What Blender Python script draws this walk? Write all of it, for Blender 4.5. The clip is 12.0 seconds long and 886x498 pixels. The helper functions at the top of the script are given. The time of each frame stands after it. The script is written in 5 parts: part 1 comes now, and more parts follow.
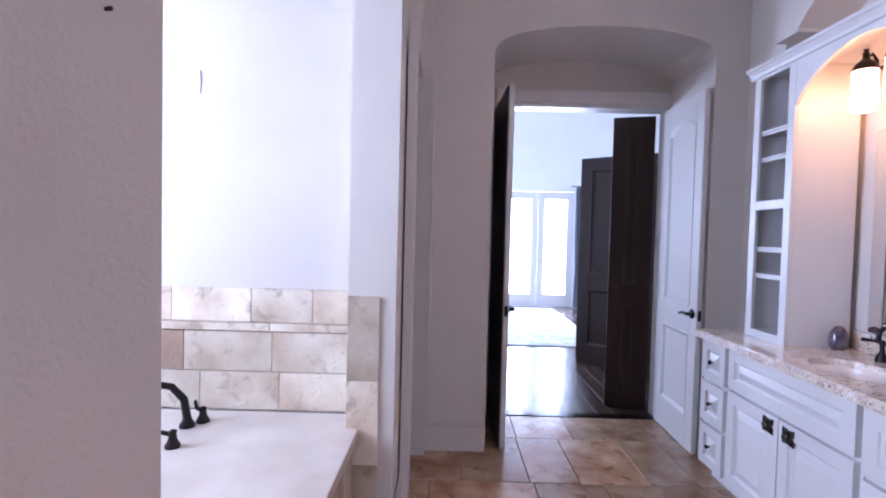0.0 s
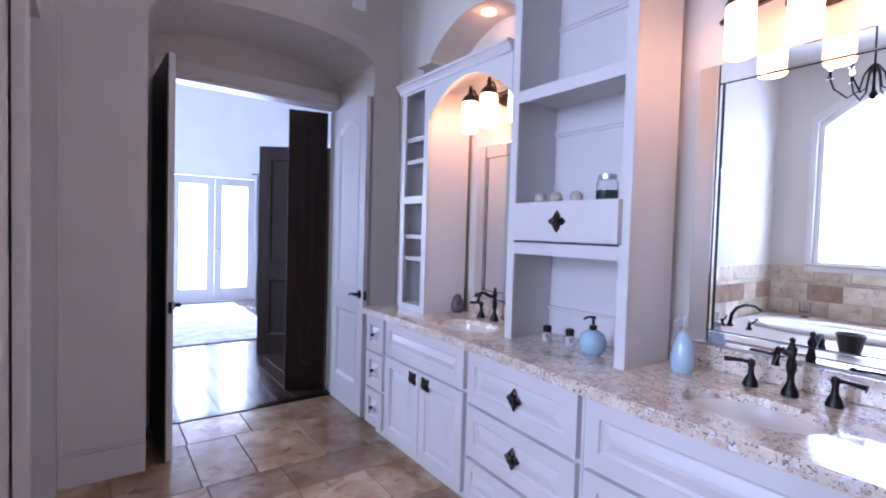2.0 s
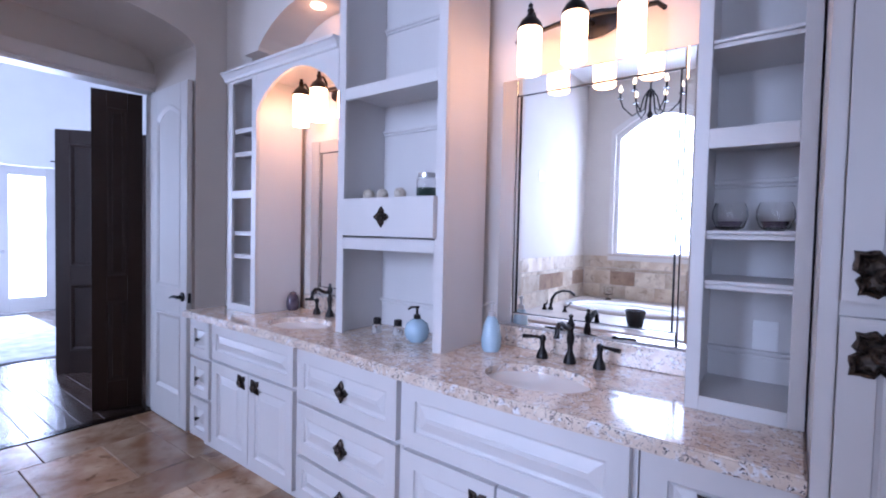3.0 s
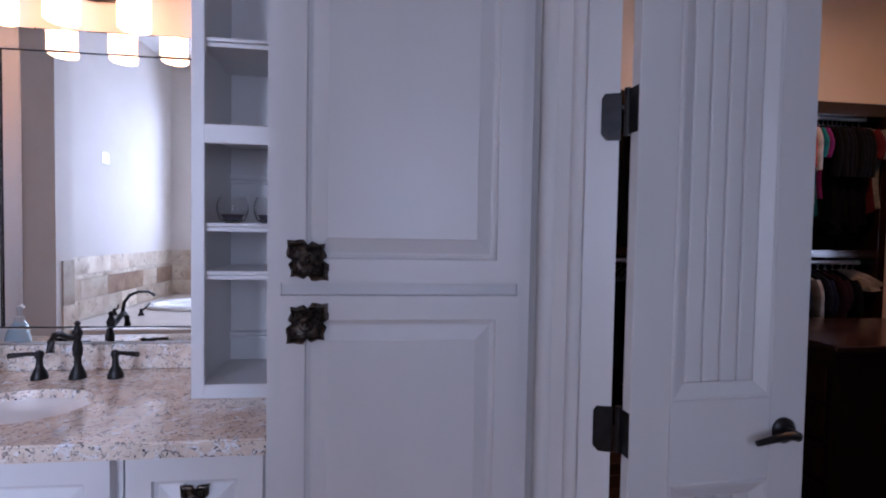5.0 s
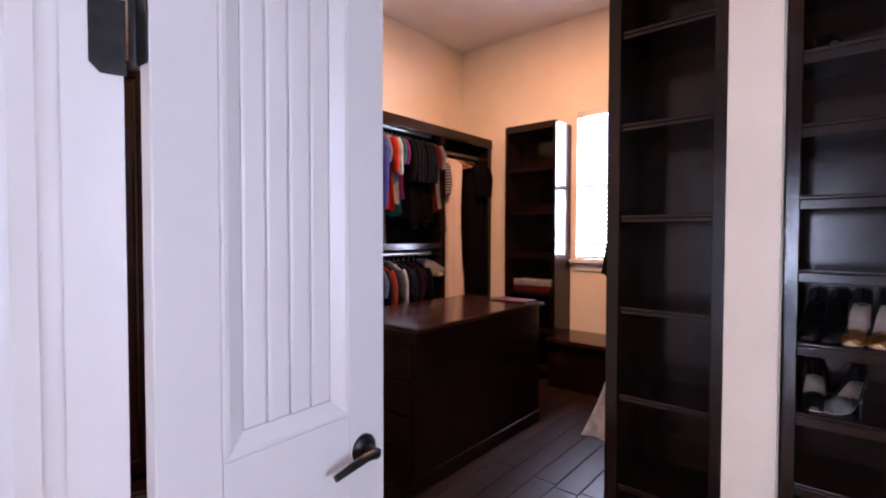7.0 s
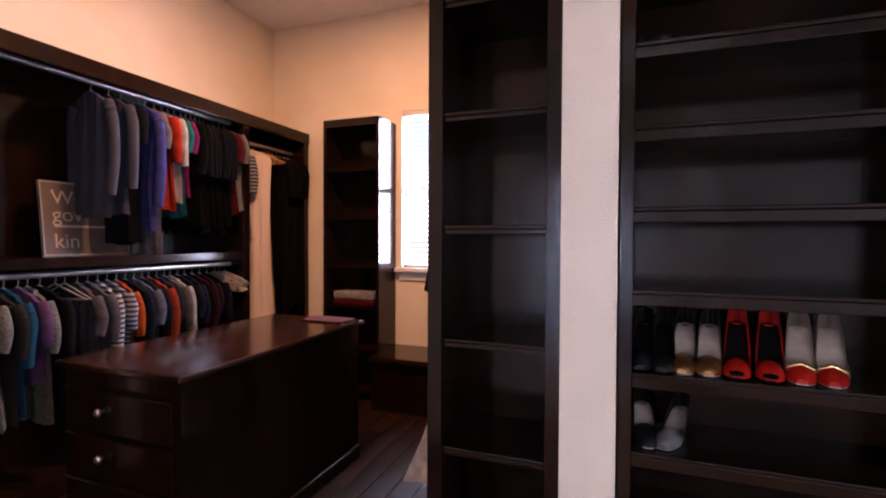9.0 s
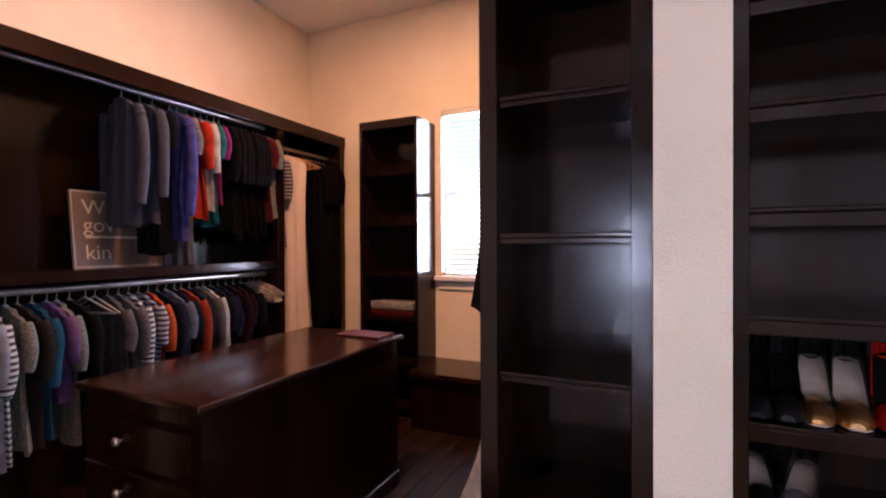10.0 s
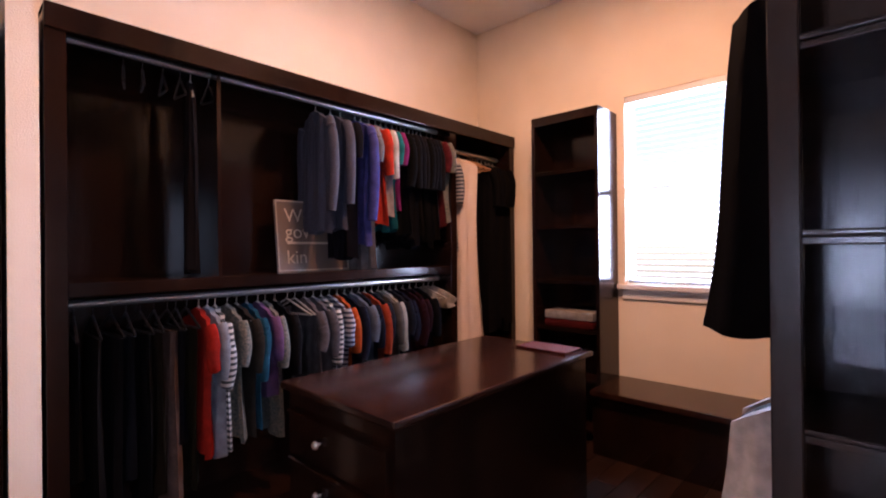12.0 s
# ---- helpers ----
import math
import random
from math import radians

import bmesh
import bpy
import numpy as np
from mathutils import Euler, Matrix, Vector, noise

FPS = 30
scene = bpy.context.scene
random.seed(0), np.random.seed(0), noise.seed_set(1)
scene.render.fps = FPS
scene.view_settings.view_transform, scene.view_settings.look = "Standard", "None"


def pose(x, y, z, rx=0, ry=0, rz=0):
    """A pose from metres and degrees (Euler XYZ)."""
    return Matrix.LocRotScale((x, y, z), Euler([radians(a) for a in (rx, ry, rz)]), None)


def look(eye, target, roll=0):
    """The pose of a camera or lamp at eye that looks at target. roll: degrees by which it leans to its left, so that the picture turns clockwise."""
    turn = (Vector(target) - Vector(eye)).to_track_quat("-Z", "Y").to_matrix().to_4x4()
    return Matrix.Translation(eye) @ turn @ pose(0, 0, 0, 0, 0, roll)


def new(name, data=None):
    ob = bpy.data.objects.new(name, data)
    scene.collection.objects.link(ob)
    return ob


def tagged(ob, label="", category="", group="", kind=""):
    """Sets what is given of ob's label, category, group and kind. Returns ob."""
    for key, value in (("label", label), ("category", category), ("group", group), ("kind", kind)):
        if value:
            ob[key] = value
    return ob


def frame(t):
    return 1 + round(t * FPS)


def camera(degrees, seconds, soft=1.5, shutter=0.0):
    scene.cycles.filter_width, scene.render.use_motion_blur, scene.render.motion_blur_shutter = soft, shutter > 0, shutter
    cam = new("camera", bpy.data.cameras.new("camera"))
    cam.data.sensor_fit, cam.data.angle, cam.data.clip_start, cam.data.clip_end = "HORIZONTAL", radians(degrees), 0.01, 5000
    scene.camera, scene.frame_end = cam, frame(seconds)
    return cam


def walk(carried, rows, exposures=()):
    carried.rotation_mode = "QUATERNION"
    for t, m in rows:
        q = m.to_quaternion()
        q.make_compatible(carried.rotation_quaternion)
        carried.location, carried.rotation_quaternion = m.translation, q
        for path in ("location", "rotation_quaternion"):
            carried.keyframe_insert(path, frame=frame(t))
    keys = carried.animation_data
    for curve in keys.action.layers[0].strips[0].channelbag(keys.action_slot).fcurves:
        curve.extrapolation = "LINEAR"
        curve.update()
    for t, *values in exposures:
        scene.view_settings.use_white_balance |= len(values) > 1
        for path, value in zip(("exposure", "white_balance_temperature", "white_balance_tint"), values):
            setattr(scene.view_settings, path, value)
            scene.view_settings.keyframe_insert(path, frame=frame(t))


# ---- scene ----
cam = camera(86.3, 12.0, soft=2.0)
PATH = [
    (0, (0.414, 0.318, 1.453), (0.399, 2.317, 1.387), 1.4),
    (0.5, (0.412, 0.343, 1.448), (0.761, 2.311, 1.379), 1.6),
    (1, (0.414, 0.337, 1.446), (1.097, 2.215, 1.373), 1.8),
    (1.5, (0.421, 0.301, 1.449), (1.368, 2.061, 1.374), 1.8),
    (2, (0.463, 0.244, 1.443), (1.647, 1.854, 1.372), 1.7),
    (2.5, (0.501, 0.175, 1.442), (1.9, 1.602, 1.373), 1.5),
    (3, (0.535, 0.097, 1.438), (2.137, 1.292, 1.37), 1.3),
    (3.2, (0.568, 0.058, 1.435), (2.239, 1.155, 1.368), 1.2),
    (4.8, (0.599, -0.205, 1.446), (2.594, -0.335, 1.373), 1.2),
    (5, (0.617, -0.242, 1.443), (2.601, -0.489, 1.378), 1.0),
    (5.5, (0.725, -0.316, 1.444), (2.613, -0.97, 1.368), 0.8),
    (6, (0.822, -0.414, 1.432), (2.553, -1.414, 1.376), 0.1),
    (6.5, (0.859, -0.507, 1.429), (2.392, -1.79, 1.378), 0.0),
    (7, (0.878, -0.572, 1.434), (2.169, -2.099, 1.380), 0.1),
    (7.5, (0.912, -0.614, 1.443), (1.941, -2.328, 1.393), 0.0),
    (7.7, (0.919, -0.647, 1.448), (1.853, -2.415, 1.4), -0.1),
    (9.3, (1.06, -1.125, 1.481), (1.745, -3.003, 1.442), 0.3),
    (9.5, (1.073, -1.162, 1.487), (1.8, -3.025, 1.45), 0.0),
    (10, (1.177, -1.287, 1.492), (2.01, -3.105, 1.472), -0.3),
    (10.5, (1.289, -1.339, 1.505), (2.251, -3.092, 1.489), -0.6),
    (11, (1.369, -1.376, 1.505), (2.491, -3.031, 1.502), -0.7),
    (11.5, (1.429, -1.398, 1.5), (2.686, -2.954, 1.503), -0.7),
    (12, (1.464, -1.407, 1.489), (2.826, -2.872, 1.494), -0.6),
]
EXPOSURES = [(0, -0.15, 5450, 24), (1, -0.32, 5400, 24), (3.2, -0.34, 5250, 24), (5.0, -0.66, 5450, 24), (5.5, -0.46, 5600, 24), (6.0, 0.25, 5800, 25), (6.4, 0.88, 5900, 25), (7.7, 0.88, 5850, 26), (9.3, 0.68, 6200, 27), (10.5, 0.72, 6050, 27), (12, 0.82, 5650, 26)]
walk(cam, [(t, look(e, a, r)) for t, e, a, r in PATH], EXPOSURES)

# ---- light ----
world = bpy.data.worlds.new("sky")
scene.world = world
world.use_nodes = True
wn = world.node_tree.nodes
sky = wn.new("ShaderNodeTexSky")
sky.sky_type, sky.sun_disc = "NISHITA", False
sky.sun_elevation, sky.sun_rotation = radians(50), radians(200)
wn["Background"].inputs[1].default_value = 0.12
world.node_tree.links.new(sky.outputs[0], wn["Background"].inputs[0])


def lamp(name, kind, m, power, colour=(1, 1, 1), **more):
    data = bpy.data.lights.new(name, kind)
    data.energy, data.color = power, colour
    if kind == "AREA":
        data.shape = "RECTANGLE"
        data.size, data.size_y = more["size"]
    elif kind == "SUN":
        data.angle = more["angle"]
    else:
        data.shadow_soft_size = more["radius"]
    ob = new(name, data)
    ob.matrix_world = m
    return ob


DAY = (0.74, 0.84, 1.0)
WARM = (1.0, 0.50, 0.23)
BULB_WARM = (1.0, 0.44, 0.17)
lamp("sun", "SUN", look((0, -6, 8), (0, 0, 0)), 2.0, (1.0, 0.95, 0.88), angle=radians(0.5))
lamp("bath_window_light", "AREA", look((-3.0, 1.57, 2.2), (0, 1.57, 1.3)), 390, DAY, size=(1.7, 2.6))
# Side lamp added out of view, as through an assumed window, to brighten the closet door.
lamp("bath_side_fill_light", "AREA", look((-1.27, -0.6, 1.65), (2.0, -0.6, 1.2)), 33, DAY, size=(0.95, 1.4))
lamp("bedroom_door_light", "AREA", look((2.15, 10.2, 1.2), (2.15, 4.0, 0.8)), 480, DAY, size=(1.6, 2.2))
# Unseen fill lamp added before the solid side wall to brighten the bedroom.
lamp("bedroom_fill_light", "AREA", look((-1.55, 7.5, 1.6), (2.0, 7.5, 1.2)), 320, DAY, size=(2.2, 1.6))
lamp("closet_window_light", "AREA", look((2.6, -5.30, 1.95), (2.6, -2.0, 1.8)), 185, DAY, size=(0.9, 1.6))
lamp("closet_ceiling_light", "AREA", look((2.6, -3.3, 3.63), (2.6, -3.3, 0)), 68, WARM, size=(0.3, 0.3))


# ---- materials ----
def material(name, colour, rough=0.5, metal=0.0, second=None, scale=8.0, bump=0.1, bump_scale=120.0, stretch=(1, 1, 1), coat=0.0, vary=0.0, detail=6.0, spec=0.5):
    """Principled surface: two-scale noise between two colours, fine bump, optional change from piece to piece."""
    m = bpy.data.materials.new(name)
    m.use_nodes = True
    n, l = m.node_tree.nodes, m.node_tree.links
    b = n["Principled BSDF"]
    b.inputs["Roughness"].default_value, b.inputs["Metallic"].default_value = rough, metal
    b.inputs["Coat Weight"].default_value, b.inputs["Coat Roughness"].default_value = coat, 0.08
    b.inputs["Specular IOR Level"].default_value = spec
    tc = n.new("ShaderNodeTexCoord")
    mp = n.new("ShaderNodeMapping")
    mp.inputs["Scale"].default_value = stretch
    l.new(tc.outputs["Object"], mp.inputs[0])
    big = n.new("ShaderNodeTexNoise")
    big.inputs["Scale"].default_value, big.inputs["Detail"].default_value = scale, detail
    ramp = n.new("ShaderNodeValToRGB")
    second = second or tuple(c * 0.86 for c in colour)
    ramp.color_ramp.elements[0].position, ramp.color_ramp.elements[1].position = 0.35, 0.68
    ramp.color_ramp.elements[0].color, ramp.color_ramp.elements[1].color = (*second, 1), (*colour, 1)
    l.new(mp.outputs[0], big.inputs["Vector"])
    l.new(big.outputs["Fac"], ramp.inputs[0])
    out = ramp.outputs[0]
    if vary:
        info = n.new("ShaderNodeObjectInfo")
        hsv = n.new("ShaderNodeHueSaturation")
        mr = n.new("ShaderNodeMapRange")
        mr.inputs["To Min"].default_value, mr.inputs["To Max"].default_value = 1 - vary, 1 + vary
        l.new(info.outputs["Random"], mr.inputs[0])
        l.new(mr.outputs[0], hsv.inputs["Value"])
        l.new(out, hsv.inputs["Color"])
        out = hsv.outputs[0]
        add = n.new("ShaderNodeVectorMath")
        sc = n.new("ShaderNodeMath")
        sc.operation = "MULTIPLY"
        sc.inputs[1].default_value = 37.0
        l.new(info.outputs["Random"], sc.inputs[0])
        l.new(mp.outputs[0], add.inputs[0])
        l.new(sc.outputs[0], add.inputs[1])
        l.new(add.outputs[0], big.inputs["Vector"])
    l.new(out, b.inputs["Base Color"])
    fine = n.new("ShaderNodeTexNoise")
    fine.inputs["Scale"].default_value, fine.inputs["Detail"].default_value = bump_scale, 4
    l.new(mp.outputs[0], fine.inputs["Vector"])
    bp = n.new("ShaderNodeBump")
    bp.inputs["Strength"].default_value, bp.inputs["Distance"].default_value = bump, 0.004
    l.new(fine.outputs["Fac"], bp.inputs["Height"])
    l.new(bp.outputs[0], b.inputs["Normal"])
    rr = n.new("ShaderNodeMapRange")
    rr.inputs["To Min"].default_value, rr.inputs["To Max"].default_value = rough * 0.85, min(1, rough * 1.2)
    l.new(big.outputs["Fac"], rr.inputs[0])
    l.new(rr.outputs[0], b.inputs["Roughness"])
    return m


def granite_material(name):
    """Pale granite: cream ground, grey and brown clouds, black flecks, high polish."""
    m = material(name, (0.80, 0.70, 0.59), 0.12, second=(0.60, 0.47, 0.37), scale=14, bump=0.0, coat=0.3)
    n, l = m.node_tree.nodes, m.node_tree.links
    b = n["Principled BSDF"]
    base = b.inputs["Base Color"].links[0].from_socket
    tc = [x for x in n if x.type == "MAPPING"][0]
    for sc, lo, hi, col in ((30, 0.54, 0.66, (0.80, 0.79, 0.80)), (52, 0.58, 0.65, (0.30, 0.24, 0.22)), (85, 0.60, 0.65, (0.05, 0.046, 0.055))):
        t = n.new("ShaderNodeTexNoise")
        t.inputs["Scale"].default_value, t.inputs["Detail"].default_value, t.inputs["Distortion"].default_value = sc, 5, 1.2
        l.new(tc.outputs[0], t.inputs["Vector"])
        r = n.new("ShaderNodeValToRGB")
        r.color_ramp.elements[0].position, r.color_ramp.elements[1].position = lo, hi
        l.new(t.outputs["Fac"], r.inputs[0])
        mx = n.new("ShaderNodeMix")
        mx.data_type = "RGBA"
        l.new(r.outputs[0], mx.inputs["Factor"])
        l.new(base, mx.inputs["A"])
        mx.inputs["B"].default_value = (*col, 1)
        base = mx.outputs["Result"]
    l.new(base, b.inputs["Base Color"])
    return m


def stone_material(name, light, dark, rough, vary):
    """Travertine: cloudy ground, darker veins and small filled pits, different from piece to piece."""
    m = material(name, light, rough, second=dark, scale=4.5, bump=0.25, bump_scale=40, vary=vary, detail=10)
    n, l = m.node_tree.nodes, m.node_tree.links
    b = n["Principled BSDF"]
    base = b.inputs["Base Color"].links[0].from_socket
    vec = [x for x in n if x.type == "VECT_MATH"][0].outputs[0]
    for sc, lo, hi, k in ((11, 0.56, 0.70, 0.75), (46, 0.63, 0.70, 0.45)):
        t = n.new("ShaderNodeTexNoise")
        t.inputs["Scale"].default_value, t.inputs["Detail"].default_value, t.inputs["Distortion"].default_value = sc, 8, 0.8
        l.new(vec, t.inputs["Vector"])
        r = n.new("ShaderNodeMapRange")
        r.inputs["From Min"].default_value, r.inputs["From Max"].default_value, r.inputs["To Max"].default_value = lo, hi, k
        l.new(t.outputs["Fac"], r.inputs[0])
        mx = n.new("ShaderNodeMix")
        mx.data_type = "RGBA"
        l.new(r.outputs[0], mx.inputs["Factor"])
        l.new(base, mx.inputs["A"])
        mx.inputs["B"].default_value = (*[c * 0.62 for c in dark], 1)
        base = mx.outputs["Result"]
    l.new(base, b.inputs["Base Color"])
    return m


def stripe_material(name, a, c, period, axis=2):
    m = material(name, a, 0.85, bump=0.3, bump_scale=400)
    n, l = m.node_tree.nodes, m.node_tree.links
    tc = n.new("ShaderNodeTexCoord")
    sp = n.new("ShaderNodeSeparateXYZ")
    l.new(tc.outputs["Object"], sp.inputs[0])
    f = n.new("ShaderNodeMath")
    f.operation = "FRACT"
    d = n.new("ShaderNodeMath")
    d.operation = "DIVIDE"
    d.inputs[1].default_value = period
    g = n.new("ShaderNodeMath")
    g.operation = "GREATER_THAN"
    g.inputs[1].default_value = 0.5
    l.new(sp.outputs[axis], d.inputs[0])
    l.new(d.outputs[0], f.inputs[0])
    l.new(f.outputs[0], g.inputs[0])
    mx = n.new("ShaderNodeMix")
    mx.data_type = "RGBA"
    mx.inputs["A"].default_value, mx.inputs["B"].default_value = (*a, 1), (*c, 1)
    l.new(g.outputs[0], mx.inputs["Factor"])
    l.new(mx.outputs["Result"], n["Principled BSDF"].inputs["Base Color"])
    return m


def glow(name, colour, strength):
    m = bpy.data.materials.new(name)
    m.use_nodes = True
    b = m.node_tree.nodes["Principled BSDF"]
    b.inputs["Base Color"].default_value = (*colour, 1)
    b.inputs["Emission Color"].default_value, b.inputs["Emission Strength"].default_value = (*colour, 1), strength
    return m


def glass_material(name, tint=(1, 1, 1), rough=0.0):
    m = bpy.data.materials.new(name)
    m.use_nodes = True
    b = m.node_tree.nodes["Principled BSDF"]
    b.inputs["Base Color"].default_value = (*tint, 1)
    b.inputs["Transmission Weight"].default_value, b.inputs["Roughness"].default_value, b.inputs["IOR"].default_value = 1, rough, 1.45
    return m


WALL = material("greige_wall_paint", (0.62, 0.575, 0.525), 0.75, second=(0.58, 0.535, 0.49), scale=2.5, bump=0.25, bump_scale=160)
CLOSET_WALL = material("cream_wall_paint", (0.74, 0.645, 0.52), 0.75, second=(0.69, 0.60, 0.48), scale=2.5, bump=0.3, bump_scale=160)
WHITE_WALL = material("white_wall_paint", (0.78, 0.78, 0.78), 0.75, scale=2, bump=0.2, second=(0.74, 0.74, 0.74))
CEIL = material("ceiling_paint", (0.78, 0.75, 0.72), 0.85, scale=3, bump=0.3, second=(0.74, 0.71, 0.68))
CAB = material("painted_cabinet", (0.66, 0.64, 0.63), 0.36, second=(0.62, 0.60, 0.59), scale=3, bump=0.015, bump_scale=60, stretch=(1, 1, 0.3))
DOORW = material("painted_door", (0.66, 0.64, 0.62), 0.38, second=(0.62, 0.60, 0.58), scale=3, bump=0.015, bump_scale=60, stretch=(1, 1, 0.3))
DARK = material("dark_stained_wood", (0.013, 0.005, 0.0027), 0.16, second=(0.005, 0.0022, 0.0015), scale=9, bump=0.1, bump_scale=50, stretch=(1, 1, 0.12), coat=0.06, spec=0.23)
# Tops, bench seat and drawer beads: about twice as light as DARK, and glossier.
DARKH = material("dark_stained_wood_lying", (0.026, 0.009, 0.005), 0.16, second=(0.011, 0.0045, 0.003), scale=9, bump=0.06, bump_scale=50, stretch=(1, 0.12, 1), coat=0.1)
BROWN_FLOOR = material("dark_floorboard", (0.075, 0.045, 0.032), 0.22, second=(0.03, 0.018, 0.013), scale=7, bump=0.1, bump_scale=60, stretch=(1, 0.1, 1), vary=0.3, coat=0.2)
CLOSET_FLOOR = material("dark_closet_planks", (0.018, 0.008, 0.005), 0.38, second=(0.007, 0.0032, 0.002), scale=7, bump=0.1, bump_scale=60, stretch=(1, 0.1, 1), vary=0.3, spec=0.14)
TRAV = stone_material("brown_travertine", (0.60, 0.43, 0.28), (0.33, 0.17, 0.085), 0.17, 0.34)
TILE = stone_material("cream_travertine", (0.68, 0.61, 0.50), (0.46, 0.36, 0.26), 0.42, 0.2)
ACCENT = stone_material("russet_travertine", (0.44, 0.31, 0.21), (0.24, 0.15, 0.10), 0.4, 0.15)
DECK = material("pale_travertine", (0.56, 0.50, 0.44), 0.35, second=(0.46, 0.40, 0.34), scale=5, bump=0.12, bump_scale=40)
GROUT = material("grout", (0.30, 0.24, 0.18), 0.9, bump=0.4, bump_scale=200)
GRANITE = granite_material("speckled_granite")
BRONZE = material("oil_rubbed_bronze", (0.022, 0.018, 0.017), 0.36, 0.6, second=(0.010, 0.009, 0.009), scale=30, bump=0.1)
ORNATE = material("antique_bronze", (0.13, 0.10, 0.08), 0.38, 0.85, second=(0.015, 0.012, 0.01), scale=60, bump=0.3, bump_scale=200)
CHROME = material("polished_metal", (0.78, 0.77, 0.76), 0.3, 1.0, bump=0.0)
PORCELAIN = material("white_porcelain", (0.86, 0.86, 0.86), 0.1, bump=0.0, second=(0.84, 0.84, 0.84), coat=0.4)
MIRROR = material("mirror_silver", (0.92, 0.93, 0.93), 0.005, 1.0, bump=0.0, second=(0.92, 0.93, 0.93))
GLASS = glass_material("clear_glass")
SHADE = glow("opal_glass_shade", (1.0, 0.52, 0.24), 15.0)
BULB = glow("candle_bulb", (1.0, 0.75, 0.45), 6.0)
DARKD = material("dark_stained_door", (0.029, 0.016, 0.011), 0.34, second=(0.022, 0.012, 0.009), scale=9, bump=0.1, bump_scale=50, stretch=(1, 1, 0.12), spec=0.3)
BLACK = material("black_plastic", (0.012, 0.012, 0.013), 0.4, bump=0.1)


# ---- building helpers ----
def box(bm, x0, x1, y0, y1, z0, z1, bevel=0.0, m=None):
    vs = [bm.verts.new((x, y, z)) for z in (z0, z1) for x, y in ((x0, y0), (x1, y0), (x1, y1), (x0, y1))]
    fs = [bm.faces.new([vs[i] for i in q]) for q in ((3, 2, 1, 0), (4, 5, 6, 7), (0, 1, 5, 4), (1, 2, 6, 5), (2, 3, 7, 6), (3, 0, 4, 7))]
    if m:
        for v in vs:
            v.co = m @ v.co
    if bevel:
        es = list({e for f in fs for e in f.edges})
        bmesh.ops.bevel(bm, geom=es, offset=bevel, segments=1 if bevel < 0.003 else 2, affect="EDGES", profile=0.6)
    return vs


def prism(bm, pts, lo, hi, axis="y"):
    """A closed outline, pushed from lo to hi along an axis. Points are the two other axes in order."""
    def at(p, h):
        return {"x": (h, p[0], p[1]), "y": (p[0], h, p[1]), "z": (p[0], p[1], h)}[axis]
    a, b = [bm.verts.new(at(p, lo)) for p in pts], [bm.verts.new(at(p, hi)) for p in pts]
    bm.faces.new(a)
    bm.faces.new(b[::-1])
    for i in range(len(pts)):
        j = (i + 1) % len(pts)
        bm.faces.new((a[j], a[i], b[i], b[j]))
    bmesh.ops.recalc_face_normals(bm, faces=bm.faces[:])


def lathe(bm, profile, centre=(0, 0, 0), seg=20, sx=1.0, sy=1.0):
    rings = []
    for r, z in profile:
        rings.append([bm.verts.new((centre[0] + sx * r * math.cos(a), centre[1] + sy * r * math.sin(a), centre[2] + z)) for a in [2 * math.pi * i / seg for i in range(seg)]])
    for p, q in zip(rings, rings[1:]):
        for i in range(seg):
            j = (i + 1) % seg
            bm.faces.new((p[i], p[j], q[j], q[i]))
    if profile[0][0] > 1e-4:
        bm.faces.new(rings[0][::-1])
    if profile[-1][0] > 1e-4:
        bm.faces.new(rings[-1])


def tube(bm, pts, r, seg=8):
    """A round bar along points; r is one radius or one for each point."""
    pts = [Vector(p) for p in pts]
    rs = r if isinstance(r, (list, tuple)) else [r] * len(pts)
    rings = []
    for i, p in enumerate(pts):
        d = (pts[min(i + 1, len(pts) - 1)] - pts[max(i - 1, 0)]).normalized()
        u = d.cross(Vector((0.31, 0.17, 0.93)))
        u = (u if u.length > 1e-3 else d.cross(Vector((1, 0, 0)))).normalized()
        w = d.cross(u)
        rings.append([bm.verts.new(p + rs[i] * (math.cos(a) * u + math.sin(a) * w)) for a in [2 * math.pi * k / seg for k in range(seg)]])
    for p, q in zip(rings, rings[1:]):
        for i in range(seg):
            j = (i + 1) % seg
            bm.faces.new((p[i], p[j], q[j], q[i]))
    bm.faces.new(rings[0][::-1])
    bm.faces.new(rings[-1])


def mesh_of(name, bm, mat, smooth=False):
    bmesh.ops.recalc_face_normals(bm, faces=bm.faces[:])
    me = bpy.data.meshes.new(name)
    bm.to_mesh(me)
    bm.free()
    me.materials.append(mat)
    if smooth:
        for p in me.polygons:
            p.use_smooth = True
        me.set_sharp_from_angle(angle=radians(40))
    return me


def part(name, bm, mat, parent, label="", smooth=False):
    ob = new(name, mesh_of(name, bm, mat, smooth))
    ob.parent = parent
    if label:
        ob["label"] = label
    return ob


def thing(name, label, category, m=None, group="", kind=""):
    ob = new(name)
    if m is not None:
        ob.matrix_world = m
    return tagged(ob, label, category, group, kind)


def solid(name, bm, mat, label, category, group="", kind="", smooth=False):
    return tagged(new(name, mesh_of(name, bm, mat, smooth)), label, category, group, kind)


def one(*args, **kw):
    bm = bmesh.new()
    box(bm, *args, **kw)
    return bm


def wall(name, label, mat, *boxes):
    bm = bmesh.new()
    for b in boxes:
        box(bm, *b)
    return solid(name, bm, mat, label, "wall", kind="structure")


H = 3.66
S2 = math.sqrt(0.5)
